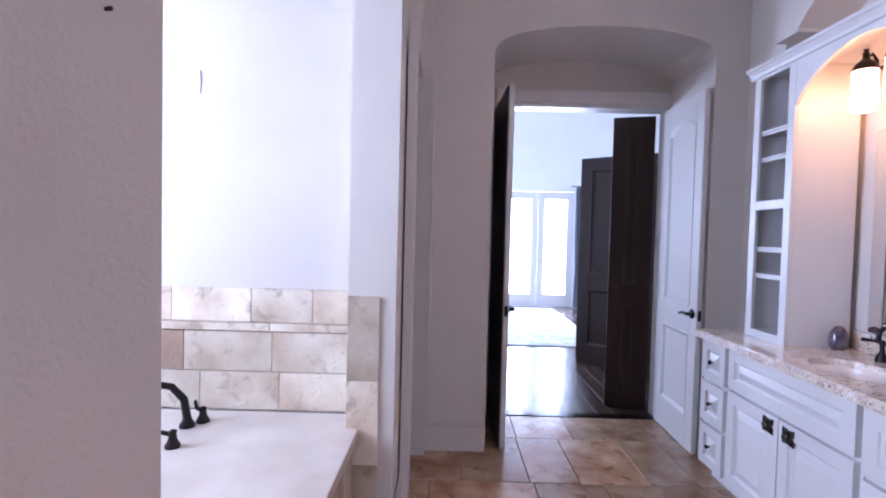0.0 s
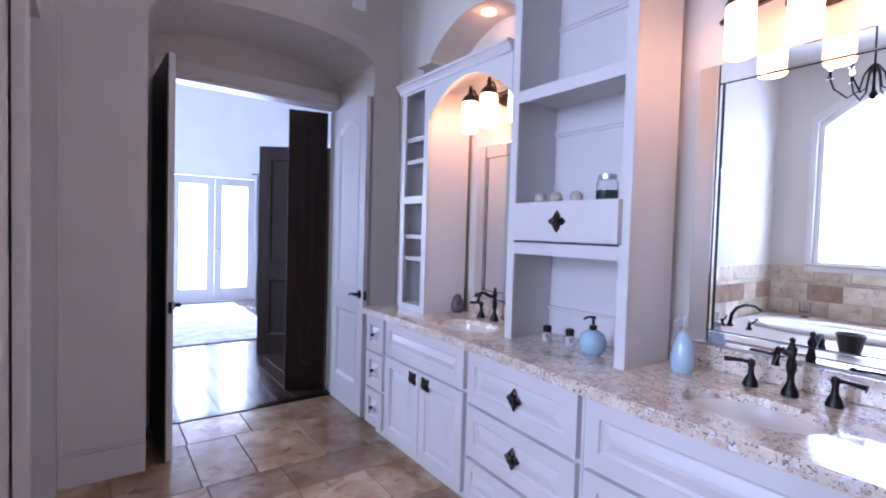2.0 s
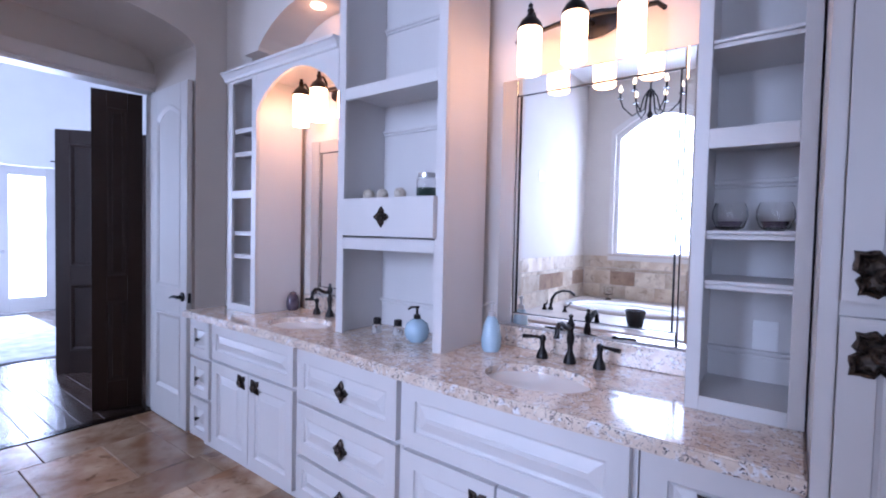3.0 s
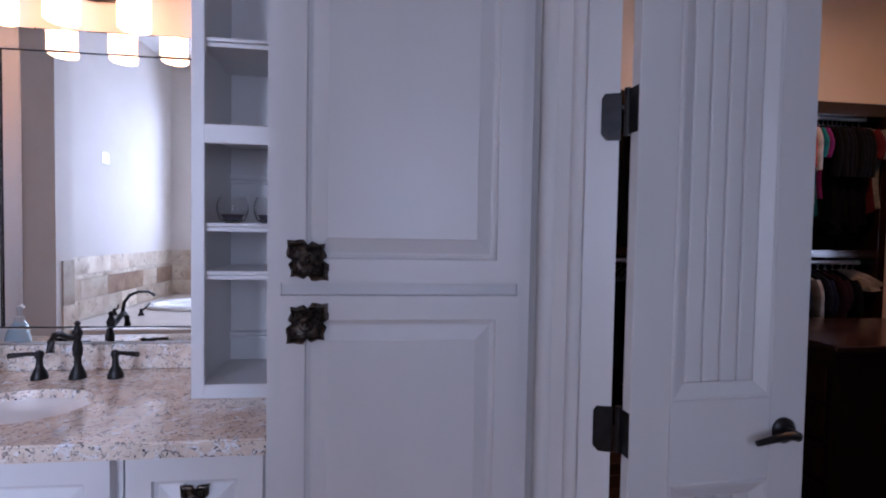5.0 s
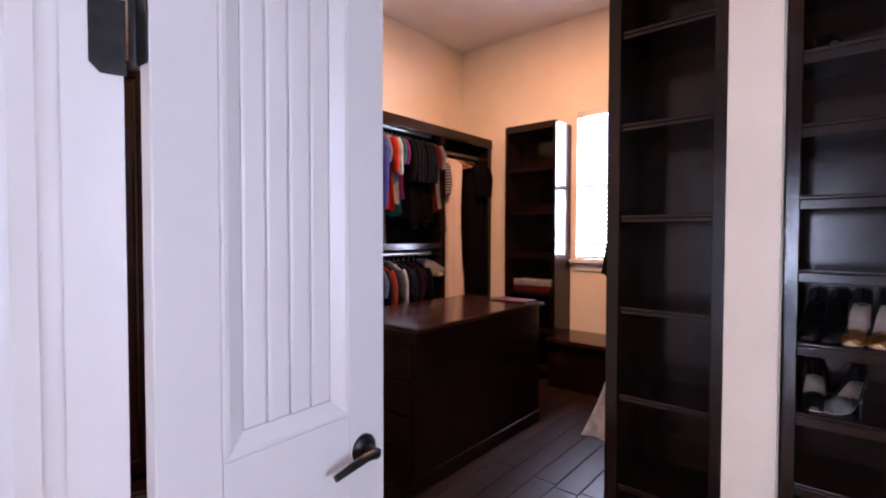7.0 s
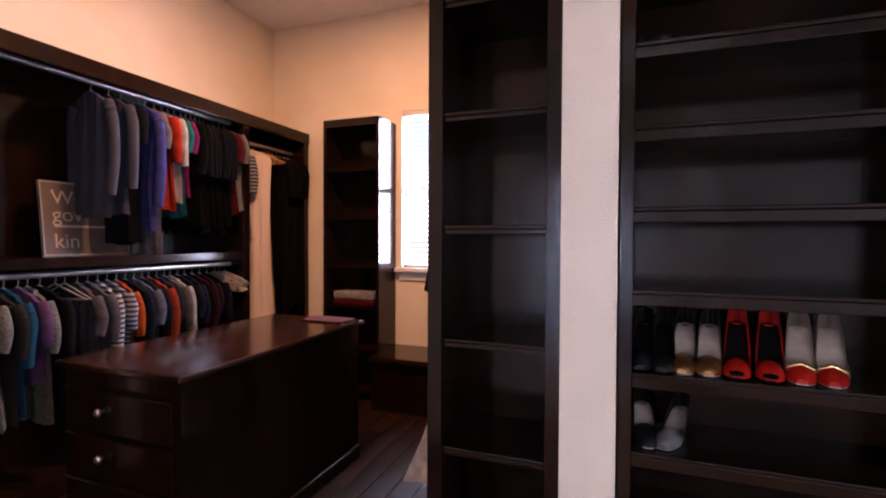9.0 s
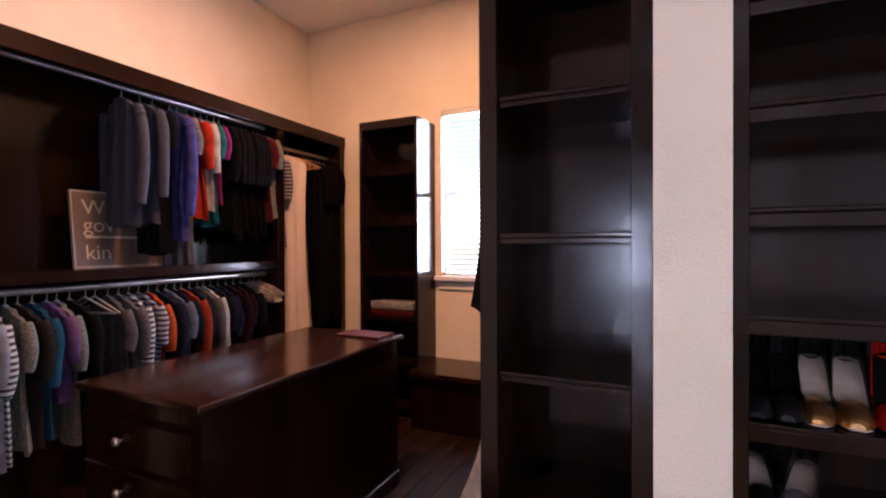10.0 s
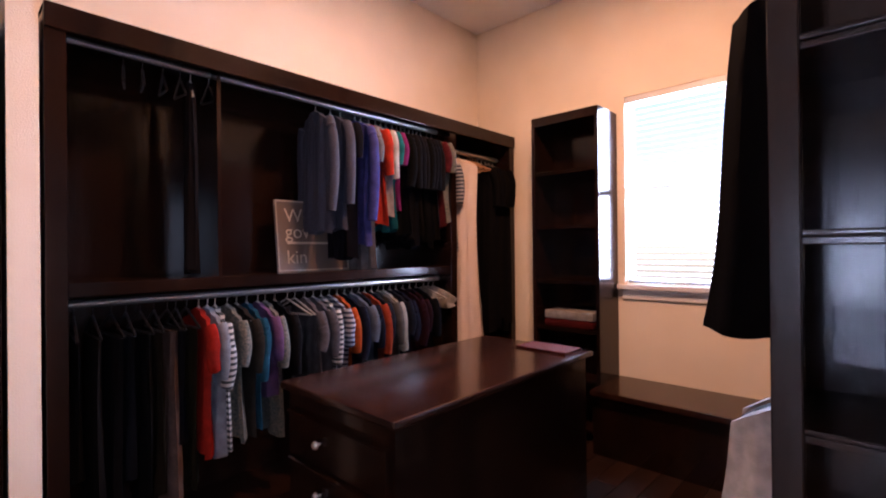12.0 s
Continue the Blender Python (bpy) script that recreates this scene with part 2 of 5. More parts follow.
# the diagonal wall with the closet opening: u along the wall to the south-west, v into the closet
DIAG = Matrix(((-S2, S2, 0, 1.842), (-S2, -S2, 0, -0.847), (0, 0, 1, 0), (0, 0, 0, 1)))

# ---- setting: bathroom ----
wall("wall_east", "greige painted wall behind the vanity", WALL, (2.57, 2.75, -0.62, 3.12, 0, H), (2.36, 2.75, 3.12, 3.60, 0, H))
bm = bmesh.new()
box(bm, 2.30, 2.568, 0.0, 2.06, 2.96, H)
box(bm, 2.30, 2.568, 2.95, 3.118, 2.60, H)
prism(bm, [(2.06, H), (2.06, 2.62)] + [(2.06 + 0.89 * i / 16, 2.62 + 0.20 * math.sin(math.pi * i / 16) ** 0.8) for i in range(1, 16)] + [(2.95, 2.62), (2.95, H)], 2.30, 2.568, "x")
solid("wall_soffit", bm, WALL, "greige wall above the vanity with an arched niche", "wall", kind="structure")


def arch_wall(name, label, mat, x0, x1, y0, y1, ax0, ax1, spring, crown, top):
    """A wall across y with an arched recess opening from the floor."""
    bm = bmesh.new()
    box(bm, x0, ax0, y0, y1, 0, top)
    box(bm, ax1, x1, y0, y1, 0, top)
    pts = [(ax0, top), (ax0, spring)]
    c, w = (ax0 + ax1) / 2, (ax1 - ax0) / 2
    for i in range(1, 20):
        a = math.pi * (1 - i / 20)
        pts.append((c + w * math.cos(a), spring + (crown - spring) * math.sin(a) ** 0.8))
    pts += [(ax1, spring), (ax1, top)]
    prism(bm, pts, y0, y1, "y")
    return solid(name, bm, mat, label, "wall", kind="structure")


arch_wall("wall_north", "greige wall with a shallow arched door recess", WALL, 0.30, 2.36, 3.45, 4.10, 0.70, 2.14, 2.64, 2.83, H)
wall("wall_recess", "greige wall over the double door", WALL, (0.30, 0.86, 4.10, 4.20, 0, H), (2.16, 2.75, 4.10, 4.20, 0, H), (0.86, 2.16, 4.10, 4.20, 2.50, H))
wall("wall_side", "greige wall with a tall doorway beside the tub", WALL, (0.12, 0.30, 3.36, 4.20, 0, H), (0.12, 0.24, 2.84, 3.36, 2.44, H))
wall("wall_pier", "pale painted pier at the end of the tub", WALL, (-0.03, 0.19, 2.46, 2.84, 0, H))
wall("wall_tub", "pale painted wall above the tub tiles", WALL, (-2.6, -0.03, 2.65, 2.84, 0, H))
wall("wall_toilet_room", "plain greige wall of the small side room", WALL, (-1.1, -1.0, 2.84, 4.2, 0, H), (-1.1, 0.12, 4.1, 4.2, 0, H))
wall("wall_partition", "greige painted partition beside the tub", WALL, (-2.6, 0.11, 0.30, 0.82, 0, H))
# The opening is assumed and never seen; it only holds the added side lamp.
wall("wall_bath_west", "plain greige wall with an added, unseen window opening", WALL, (-1.3, -1.2, -3.05, -1.08, 0, H), (-1.3, -1.2, -0.12, 0.30, 0, H), (-1.3, -1.2, -1.08, -0.12, 0, 0.95), (-1.3, -1.2, -1.08, -0.12, 2.35, H))
wall("wall_bath_south", "plain greige wall", WALL, (-1.3, -0.36, -3.05, -2.95, 0, H))

# west wall with the arched window
bm = bmesh.new()
WY0, WY1, WZ0, WZS, WZC = 0.92, 2.22, 1.16, 2.90, 3.2
box(bm, -2.6, -2.4, 0.82, WY0, 0, H)
box(bm, -2.6, -2.4, WY1, 2.65, 0, H)
box(bm, -2.6, -2.4, WY0, WY1, 0, WZ0)
arc = [(WY0 + (WY1 - WY0) * i / 16, WZS + (WZC - WZS) * math.sin(math.pi * i / 16)) for i in range(17)]
prism(bm, [(WY0, H)] + arc + [(WY1, H)], -2.6, -2.4, "x")
solid("wall_west", bm, WALL, "pale wall with an arched window over the tub", "wall", kind="structure")

floor_b = solid("floor", one(-2.6, 2.75, -3.05, 4.14, -0.06, -0.012), GROUT, "brown travertine tile floor with sandy joints", "floor", kind="structure")
bm = bmesh.new()
box(bm, -2.7, 2.8, -3.1, 4.2, H, H + 0.1)
solid("ceiling", bm, CEIL, "plain pale painted ceiling", "ceiling", kind="structure")

# ---- setting: closet ----
bm = bmesh.new()
box(bm, -0.28, 0.0, -0.10, 0.0, 0, H, m=DIAG)
box(bm, 0.0, 2.35, -0.10, 0.0, 2.50, H, m=DIAG)
box(bm, 2.35, 3.2, -0.10, 0.0, 0, H, m=DIAG)
solid("wall_diagonal", bm, WALL, "diagonal wall with the closet doorway", "wall", kind="structure")
SY, EX = -5.15, 4.45
wall("wall_closet_north", "cream painted closet wall", CLOSET_WALL, (1.95, EX + 0.1, -0.80, -0.66, 0, H))
wall("wall_closet_east", "cream painted closet wall behind the hanging unit", CLOSET_WALL, (EX, EX + 0.1, SY, -0.80, 0, H))
CWX0, CWX1, CWZ0, CWZ1 = 2.23, 2.96, 1.21, 2.69
wall("wall_closet_south", "cream painted closet wall with a blinded window", CLOSET_WALL,
     (1.1, CWX0, SY - 0.12, SY, 0, H), (CWX1, EX + 0.1, SY - 0.12, SY, 0, H), (CWX0, CWX1, SY - 0.12, SY, 0, CWZ0), (CWX0, CWX1, SY - 0.12, SY, CWZ1, H))
wall("wall_closet_west", "cream painted closet wall", CLOSET_WALL, (1.0, 1.1, SY - 0.12, -2.96, 0, H))
wall("wall_closet_back", "cream painted wall behind the shoe shelves", CLOSET_WALL, (-0.42, 1.65, -3.02, -2.96, 0, H))
wall("wall_stub", "white painted wall end between two shelf towers", CLOSET_WALL, (1.035, 1.19, -2.96, -2.46, 0, H))
wall("wall_strip", "cream painted wall corner beside the hanging unit", CLOSET_WALL, (3.98, EX, -1.70, -1.60, 0, H))
bm = bmesh.new()
prism(bm, [(4.55, -0.66), (1.87, -0.66), (-0.45, -2.98), (-0.45, -3.02), (1.0, SY - 0.12), (4.55, SY - 0.12)], -0.06, -0.010, "z")
floor_c = solid("closet_floor", bm, BLACK, "dark brown wood plank floor", "floor", kind="structure")
bm = bmesh.new()
box(bm, -0.5, 4.6, SY - 0.15, -0.62, H + 0.002, H + 0.1)
solid("ceiling_closet", bm, CEIL, "plain pale closet ceiling", "ceiling", kind="structure")

# ---- setting: bedroom ----
wall("wall_bedroom_north", "white bedroom wall with french doors", WHITE_WALL, (-1.6, 1.55, 10.0, 10.15, 0, 5.2), (3.0, 5.0, 10.0, 10.15, 0, 5.2), (1.55, 3.0, 10.0, 10.15, 2.36, 5.2))
wall("wall_bedroom_side", "white bedroom wall", WHITE_WALL, (-1.7, -1.6, 4.2, 10.15, 0, 5.2), (5.0, 5.1, 4.2, 10.15, 0, 5.2))
wall("wall_bedroom_south", "white bedroom wall", WHITE_WALL, (-1.7, 0.86, 4.20, 4.26, 0, 5.2), (2.16, 5.1, 4.20, 4.26, 0, 5.2), (0.86, 2.16, 4.20, 4.26, 2.50, 5.2))
floor_bed = solid("bedroom_floor", one(-1.7, 5.1, 4.14, 10.15, -0.06, -0.01), BLACK, "dark wood plank floor", "floor", kind="structure")
solid("ceiling_bedroom", one(-1.7, 5.1, 4.2, 10.15, 5.2, 5.3), CEIL, "plain pale ceiling", "ceiling", kind="structure")


# ---- vanity ----
FRONT = [(3.28, 1.965), (2.86, 1.965), (2.3, 1.96), (2.05, 1.948), (1.65, 1.925), (1.28, 1.895), (0.9, 1.88), (0.05, 1.875)]


def front_x(y):
    for (ya, xa), (yb, xb) in zip(FRONT, FRONT[1:]):
        if yb <= y <= ya:
            return xa + (xb - xa) * (ya - y) / (ya - yb)
    return FRONT[-1][1] if y < 1 else FRONT[0][1]


def panel_front(y0, y1, z0, z1, depth, style="raised"):
    """A cabinet front in its own space: x goes into the cabinet, y and z across, with a framed raised panel."""
    bm = bmesh.new()
    box(bm, -0.006, depth, y0, y1, z0, z1)
    bm.faces.ensure_lookup_table()
    face = min(bm.faces, key=lambda f: f.calc_center_median().x)
    steps = [(0.003, 0.0035)]
    if style == "raised":
        r = min(0.062, (y1 - y0) * 0.22, (z1 - z0) * 0.25)
        steps += [(r, 0.0), (0.003, -0.008), (0.009, -0.005), (0.004, 0.0), (min(0.036, r * 0.6), 0.011), (0.002, 0.002)]
    for w, d in steps:
        if min(y1 - y0, z1 - z0) > 0.05:
            bmesh.ops.inset_region(bm, faces=[face], thickness=w, depth=0.0, use_even_offset=True)
            for v in face.verts:
                v.co.x -= d
    return bm


def knob_mesh(size=0.10, skew=0.0, base=0.76, lobe=0.20):
    """Ornate square knob: four leaf points round a domed stud, pointing along -x."""
    bm = bmesh.new()
    n = 32
    rows = []
    for f, h in ((1.0, 0.0), (0.97, 0.006), (0.84, 0.009), (0.76, 0.004), (0.66, 0.010), (0.52, 0.005)):
        ring = []
        for i in range(n):
            a = 2 * math.pi * i / n
            rad = size * 0.5 * f * (base + lobe * math.cos(4 * a) + 0.06 * math.cos(12 * a) + 0.03 * math.cos(20 * a) + skew * math.cos(2 * a))
            ring.append(bm.verts.new((-h - 0.002 * (i % 2) * (f < 1), rad * math.cos(a), rad * math.sin(a))))
        rows.append(ring)
    for p, q in zip(rows, rows[1:]):
        for i in range(n):
            j = (i + 1) % n
            bm.faces.new((p[i], p[j], q[j], q[i]))
    bm.faces.new(rows[0])
    bm.faces.new(rows[-1][::-1])
    b2 = bmesh.new()
    lathe(b2, [(0.006, 0.0), (0.006, 0.012), (0.017, 0.016), (0.019, 0.021), (0.013, 0.026), (0.007, 0.023), (0.004, 0.028), (0.0, 0.029)], seg=14)
    b2.transform(pose(0, 0, 0, 0, -90, 0))
    me = bpy.data.meshes.new("tmp")
    b2.to_mesh(me)
    b2.free()
    bm.from_mesh(me)
    bpy.data.meshes.remove(me)
    return mesh_of("knob", bm, ORNATE, True)


KNOB = knob_mesh()
BIG_KNOB = knob_mesh(0.132, 0.09, 0.80, 0.12)


def small_knob_mesh():
    bm = bmesh.new()
    lathe(bm, [(0.006, 0), (0.005, 0.010), (0.013, 0.016), (0.014, 0.022), (0.008, 0.027), (0, 0.028)], seg=14)
    bm.transform(pose(0, 0, 0, 0, -90, 0))
    return mesh_of("knob", bm, BRONZE, True)


SMALL_KNOB = small_knob_mesh()


def add_knob(parent, me, x, y, z, turn=0.0):
    k = new("knob", me)
    k.parent = parent
    k.matrix_basis = pose(x, y, z, turn, 0, 0)
    k["label"] = "antique bronze knob"
    return k


def cabinet_unit(label, ya, yb, fronts, back=2.568):
    """One unit of the vanity between two places along the wall; its front follows the curve. fronts: (f0, f1, z0, z1, name, knobs)."""
    xa, xb = front_x(ya) + 0.035, front_x(yb) + 0.035
    u = thing("vanity_cabinet", label, "cabinet", group="vanity cabinets")
    bm = bmesh.new()
    prism(bm, [(xa + 0.018, ya), (back, ya), (back, yb), (xb + 0.018, yb)], 0.09, 0.855, "z")
    prism(bm, [(xa + 0.09, ya), (back, ya), (back, yb), (xb + 0.09, yb)], 0.0, 0.088, "z")
    part("body", bm, CAB, u)
    w = math.hypot(xb - xa, ya - yb)
    face = Matrix.Translation((xa, ya, 0)) @ Matrix.Rotation(math.atan2(xb - xa, ya - yb), 4, "Z")
    for f0, f1, z0, z1, name, knobs in fronts:
        p = part(name, panel_front(-f1 * w, -f0 * w, z0, z1, 0.018), CAB, u)
        p.matrix_basis = face.copy()
        for ky, kz, me, turn in knobs:
            add_knob(p, me, -0.0093, -ky * w, kz, turn)
    return u


cabinet_unit("white painted three drawer end unit of the vanity", 3.21, 2.945, [(0.06, 0.94, 0.625, 0.85, "drawer", [(0.5, 0.735, SMALL_KNOB, 0)]),
             (0.06, 0.94, 0.37, 0.605, "drawer", [(0.5, 0.49, SMALL_KNOB, 0)]), (0.06, 0.94, 0.11, 0.35, "drawer", [(0.5, 0.235, SMALL_KNOB, 0)])])
cabinet_unit("white painted two door sink unit of the vanity", 2.94, 2.075, [(0.02, 0.98, 0.645, 0.85, "false_drawer", []),
             (0.02, 0.495, 0.11, 0.625, "door", [(0.42, 0.57, KNOB, 45)]), (0.505, 0.98, 0.11, 0.625, "door", [(0.58, 0.57, KNOB, 45)])])
cabinet_unit("white painted bow fronted drawer unit of the vanity", 2.07, 1.335, [(0.02, 0.98, 0.60, 0.85, "drawer", [(0.5, 0.715, KNOB, 0)]),
             (0.02, 0.98, 0.33, 0.58, "drawer", [(0.5, 0.45, KNOB, 0)]), (0.02, 0.98, 0.11, 0.31, "drawer", [(0.5, 0.21, KNOB, 0)])])
cabinet_unit("white painted wide two door sink unit", 1.33, 0.43, [(0.02, 0.98, 0.60, 0.85, "false_drawer", []),
             (0.02, 0.495, 0.11, 0.58, "door", [(0.42, 0.50, KNOB, 45)]), (0.505, 0.98, 0.11, 0.58, "door", [(0.58, 0.50, KNOB, 45)])])
cabinet_unit("white painted narrow door unit of the vanity", 0.425, 0.056, [(0.04, 0.96, 0.11, 0.85, "door", [(0.5, 0.74, KNOB, 45)])])

# granite worktop with two oval bowls cut through
SINKS = [(2.17, 0.86), (2.22, 2.37)]
bm = bmesh.new()
edge = [(front_x(y), y) for y in [3.25 - 3.195 * i / 60 for i in range(61)]]
prism(bm, [(2.568, 3.25)] + [(2.568, 0.055)] + edge[::-1], 0.857, 0.902, "z")
bmesh.ops.bevel(bm, geom=[e for e in bm.edges if abs(e.verts[0].co.z - e.verts[1].co.z) < 1e-4 and min(v.co.x for v in e.verts) < 2.2], offset=0.006, segments=2, affect="EDGES")
worktop = solid("worktop", bm, GRANITE, "polished speckled cream granite vanity worktop", "worktop")
for i, (sx, sy) in enumerate(SINKS):
    bm = bmesh.new()
    lathe(bm, [(0.2, -0.1), (0.2, 0.1)], (sx, sy, 0.886), 40, 0.78, 1.05)
    cutter = new("cutter", mesh_of("cutter", bm, GRANITE))
    md = worktop.modifiers.new("hole", "BOOLEAN")
    md.object, md.solver = cutter, "EXACT"
    dg = bpy.context.evaluated_depsgraph_get()
    done = bpy.data.meshes.new_from_object(worktop.evaluated_get(dg))
    worktop.modifiers.clear()
    worktop.data = done
    bpy.data.objects.remove(cutter)
    s = thing("sink", "white oval undermount basin in the granite", "sink", group="vanity basins")
    bm = bmesh.new()
    lathe(bm, [(0.222, 0.0), (0.203, -0.001), (0.196, -0.012), (0.175, -0.045), (0.13, -0.085), (0.05, -0.105), (0.02, -0.107)], (sx, sy, 0.872), 40, 0.78, 1.05)
    part("bowl", bm, PORCELAIN, s, smooth=True)
    bm = bmesh.new()
    lathe(bm, [(0.022, -0.1065), (0.02, -0.102), (0.008, -0.101), (0, -0.103)], (sx, sy, 0.872), 16)
    part("drain", bm, BRONZE, s, "dark bronze drain", True)
bm = bmesh.new()
box(bm, 2.545, 2.5685, 0.365, 1.33, 0.903, 1.0, bevel=0.004)
solid("backsplash", bm, GRANITE, "low granite backsplash under the mirror", "backsplash")
bm = bmesh.new()
box(bm, 2.545, 2.5685, 2.032, 2.788, 0.903, 1.0, bevel=0.004)
solid("backsplash", bm, GRANITE, "low granite backsplash under the mirror", "backsplash")


def open_shelf(name, label, y0, y1, z0, z1, shelves, xf, stile=0.05, depth=0.34, drawer=None, arch=0.0, rails=(), open_base=False):
    """An open painted tower on the worktop: face frame, sides, back, shelves with a moulded lip."""
    u = thing(name, label, "shelf")
    xb = min(xf + depth, 2.566)
    for a, b in ((y0, y0 + stile), (y1 - stile, y1)):
        part("stile", one(xf, xf + 0.02, a, b, z0, z1, bevel=0.002), CAB, u)
    for a, b in ((y0 + 0.001, y0 + 0.019), (y1 - 0.019, y1 - 0.001)):
        part("side_panel", one(xf + 0.0205, xb, a, b, z0, z1), CAB, u)
    part("back_panel", one(xb - 0.012, xb, y0 + 0.0195, y1 - 0.0195, z0, z1), CAB, u)
    for z in [z0 + 0.12] + [r for r in rails]:
        bm = bmesh.new()
        e = xb - 0.0125
        prism(bm, [(e, z), (e - 0.010, z + 0.003), (e - 0.008, z + 0.012), (e - 0.017, z + 0.018), (e - 0.018, z + 0.028), (e, z + 0.032)], y0 + 0.02, y1 - 0.02, "y")
        part("back_moulding", bm, CAB, u)
    if arch:
        bm = bmesh.new()
        a0, a1 = y0 + stile, y1 - stile
        pts = [(a0, z1)] + [(a0 + (a1 - a0) * i / 14, z1 - 0.05 - arch + arch * math.sin(math.pi * i / 14)) for i in range(15)] + [(a1, z1)]
        prism(bm, pts, xf, xf + 0.02, "x")
        part("arched_rail", bm, CAB, u)
    else:
        part("top_rail", one(xf, xf + 0.02, y0 + stile, y1 - stile, z1 - 0.05, z1), CAB, u)
    if not open_base:
        part("bottom_rail", one(xf, xf + 0.02, y0 + stile, y1 - stile, z0, z0 + 0.045), CAB, u)
    part("top_panel", one(xf + 0.021, xb, y0 + 0.02, y1 - 0.02, z1 - 0.02, z1), CAB, u)
    if not open_base:
        part("bottom_panel", one(xf + 0.0205, xb - 0.0125, y0 + 0.0195, y1 - 0.0195, z0 + 0.02, z0 + 0.04), CAB, u)
    for z, thick in shelves:
        bm = bmesh.new()
        if thick > 0.03:
            box(bm, xf, xf + 0.02, y0 + stile, y1 - stile, z - thick, z, bevel=0.002)
            box(bm, xf + 0.0205, xb - 0.0125, y0 + 0.0195, y1 - 0.0195, z - 0.022, z - 0.001)
        else:
            box(bm, xf + 0.03, xb - 0.0125, y0 + 0.0195, y1 - 0.0195, z - 0.02, z)
            box(bm, xf + 0.016, xf + 0.03, y0 + 0.0195, y1 - 0.0195, z - 0.012, z, bevel=0.004)
            box(bm, xf + 0.022, xf + 0.03, y0 + 0.0195, y1 - 0.0195, z - 0.028, z - 0.014, bevel=0.003)
        part("shelf_board", bm, CAB, u)
    if drawer:
        d = part("drawer", panel_front(y0 + stile - 0.012, y1 - stile + 0.012, drawer[0], drawer[1], 0.02, "flat"), CAB, u)
        d.matrix_basis = pose(xf - 0.02, 0, 0)
        add_knob(d, KNOB, -0.0093, (y0 + y1) / 2, (drawer[0] + drawer[1]) / 2, 0)
    return u


open_shelf("shelf_tower", "white painted open tower with arched top on the vanity", 1.33, 2.03, 0.903, 2.95, [(2.165, 0.06), (1.405, 0.06), (1.60, 0.04)], 2.19, drawer=(1.415, 1.60), arch=0.09, rails=(1.98, 2.55), open_base=True)
open_shelf("shelf_tower", "narrow white painted open tower holding glass votives", 0.058, 0.362, 0.903, 2.95, [(2.05, 0.02), (1.775, 0.06), (1.465, 0.02), (1.31, 0.02)], 2.19, stile=0.04, rails=(1.62,))
open_shelf("shelf_tower", "slim white painted open tower on the vanity end", 2.79, 3.115, 0.903, 2.42, [(2.08, 0.02), (1.93, 0.02), (1.68, 0.05), (1.42, 0.02), (1.27, 0.02)], 2.19, stile=0.05)

# arched fascia over the far basin, with crown moulding
u = thing("vanity_fascia", "white painted arched fascia with crown moulding", "trim", kind="structure")
bm = bmesh.new()
pts = [(2.032, 2.425)] + [(2.032 + 0.756 * i / 18, 2.16 + 0.20 * math.sin(math.pi * i / 18) ** 0.75) for i in range(19)] + [(2.788, 2.425)]
prism(bm, pts, 2.19, 2.21, "x")
part("arch", bm, CAB, u)
part("soffit", one(2.211, 2.566, 2.033, 2.787, 2.375, 2.395), CAB, u)
bm = bmesh.new()
prof = [(2.1895, 2.385), (2.178, 2.39), (2.175, 2.405), (2.158, 2.426), (2.148, 2.43), (2.148, 2.446), (2.1895, 2.446)]
prism(bm, prof, 2.034, 3.14, "y")
part("crown_moulding", bm, CAB, u)
part("top_board", one(2.191, 2.566, 2.034, 3.115, 2.427, 2.445), CAB, u)
# arched fascia over the near basin
bm = bmesh.new()
pts = [(0.364, 2.95)] + [(0.364 + 0.964 * i / 18, 2.62 + 0.20 * math.sin(math.pi * i / 18) ** 0.75) for i in range(19)] + [(1.328, 2.95)]
prism(bm, pts, 2.192, 2.212, "x")
u2 = thing("vanity_fascia", "white painted arched fascia over the near basin", "trim", kind="structure")
part("arch", bm, CAB, u2)


def mirror(y0, y1, z0, z1, label):
    """Bevelled wall mirror framed with mirror strips."""
    u = thing("mirror", label, "mirror")
    x = 2.566
    part("backing", one(x - 0.012, x, y0, y1, z0, z1), BLACK, u)
    w = 0.085
    part("glass", one(x - 0.022, x - 0.0125, y0 + w, y1 - w, z0 + w * 0.7, z1 - w), MIRROR, u, "silvered mirror glass")
    for a, b, c, d in ((y0, y0 + w - 0.004, z0, z1), (y1 - w + 0.004, y1, z0, z1), (y0 + w, y1 - w, z1 - w + 0.004, z1), (y0 + w, y1 - w, z0, z0 + w * 0.7 - 0.004)):
        part("frame_strip", one(x - 0.026, x - 0.0125, a, b, c, d, bevel=0.005), MIRROR, u, "bevelled mirror strip")
    for b in (y0 + 0.1, y1 - 0.1):
        part("rim", one(x - 0.028, x - 0.0265, b - 0.003, b + 0.003, z0 + 0.06, z1 - 0.08), BRONZE, u, "thin dark bead")
    return u


mirror(0.372, 1.255, 1.01, 2.17, "large clear mirror edged with silver strips above the basin")
mirror(2.05, 2.70, 1.01, 2.02, "narrow clear mirror edged with silver strips above the far basin")

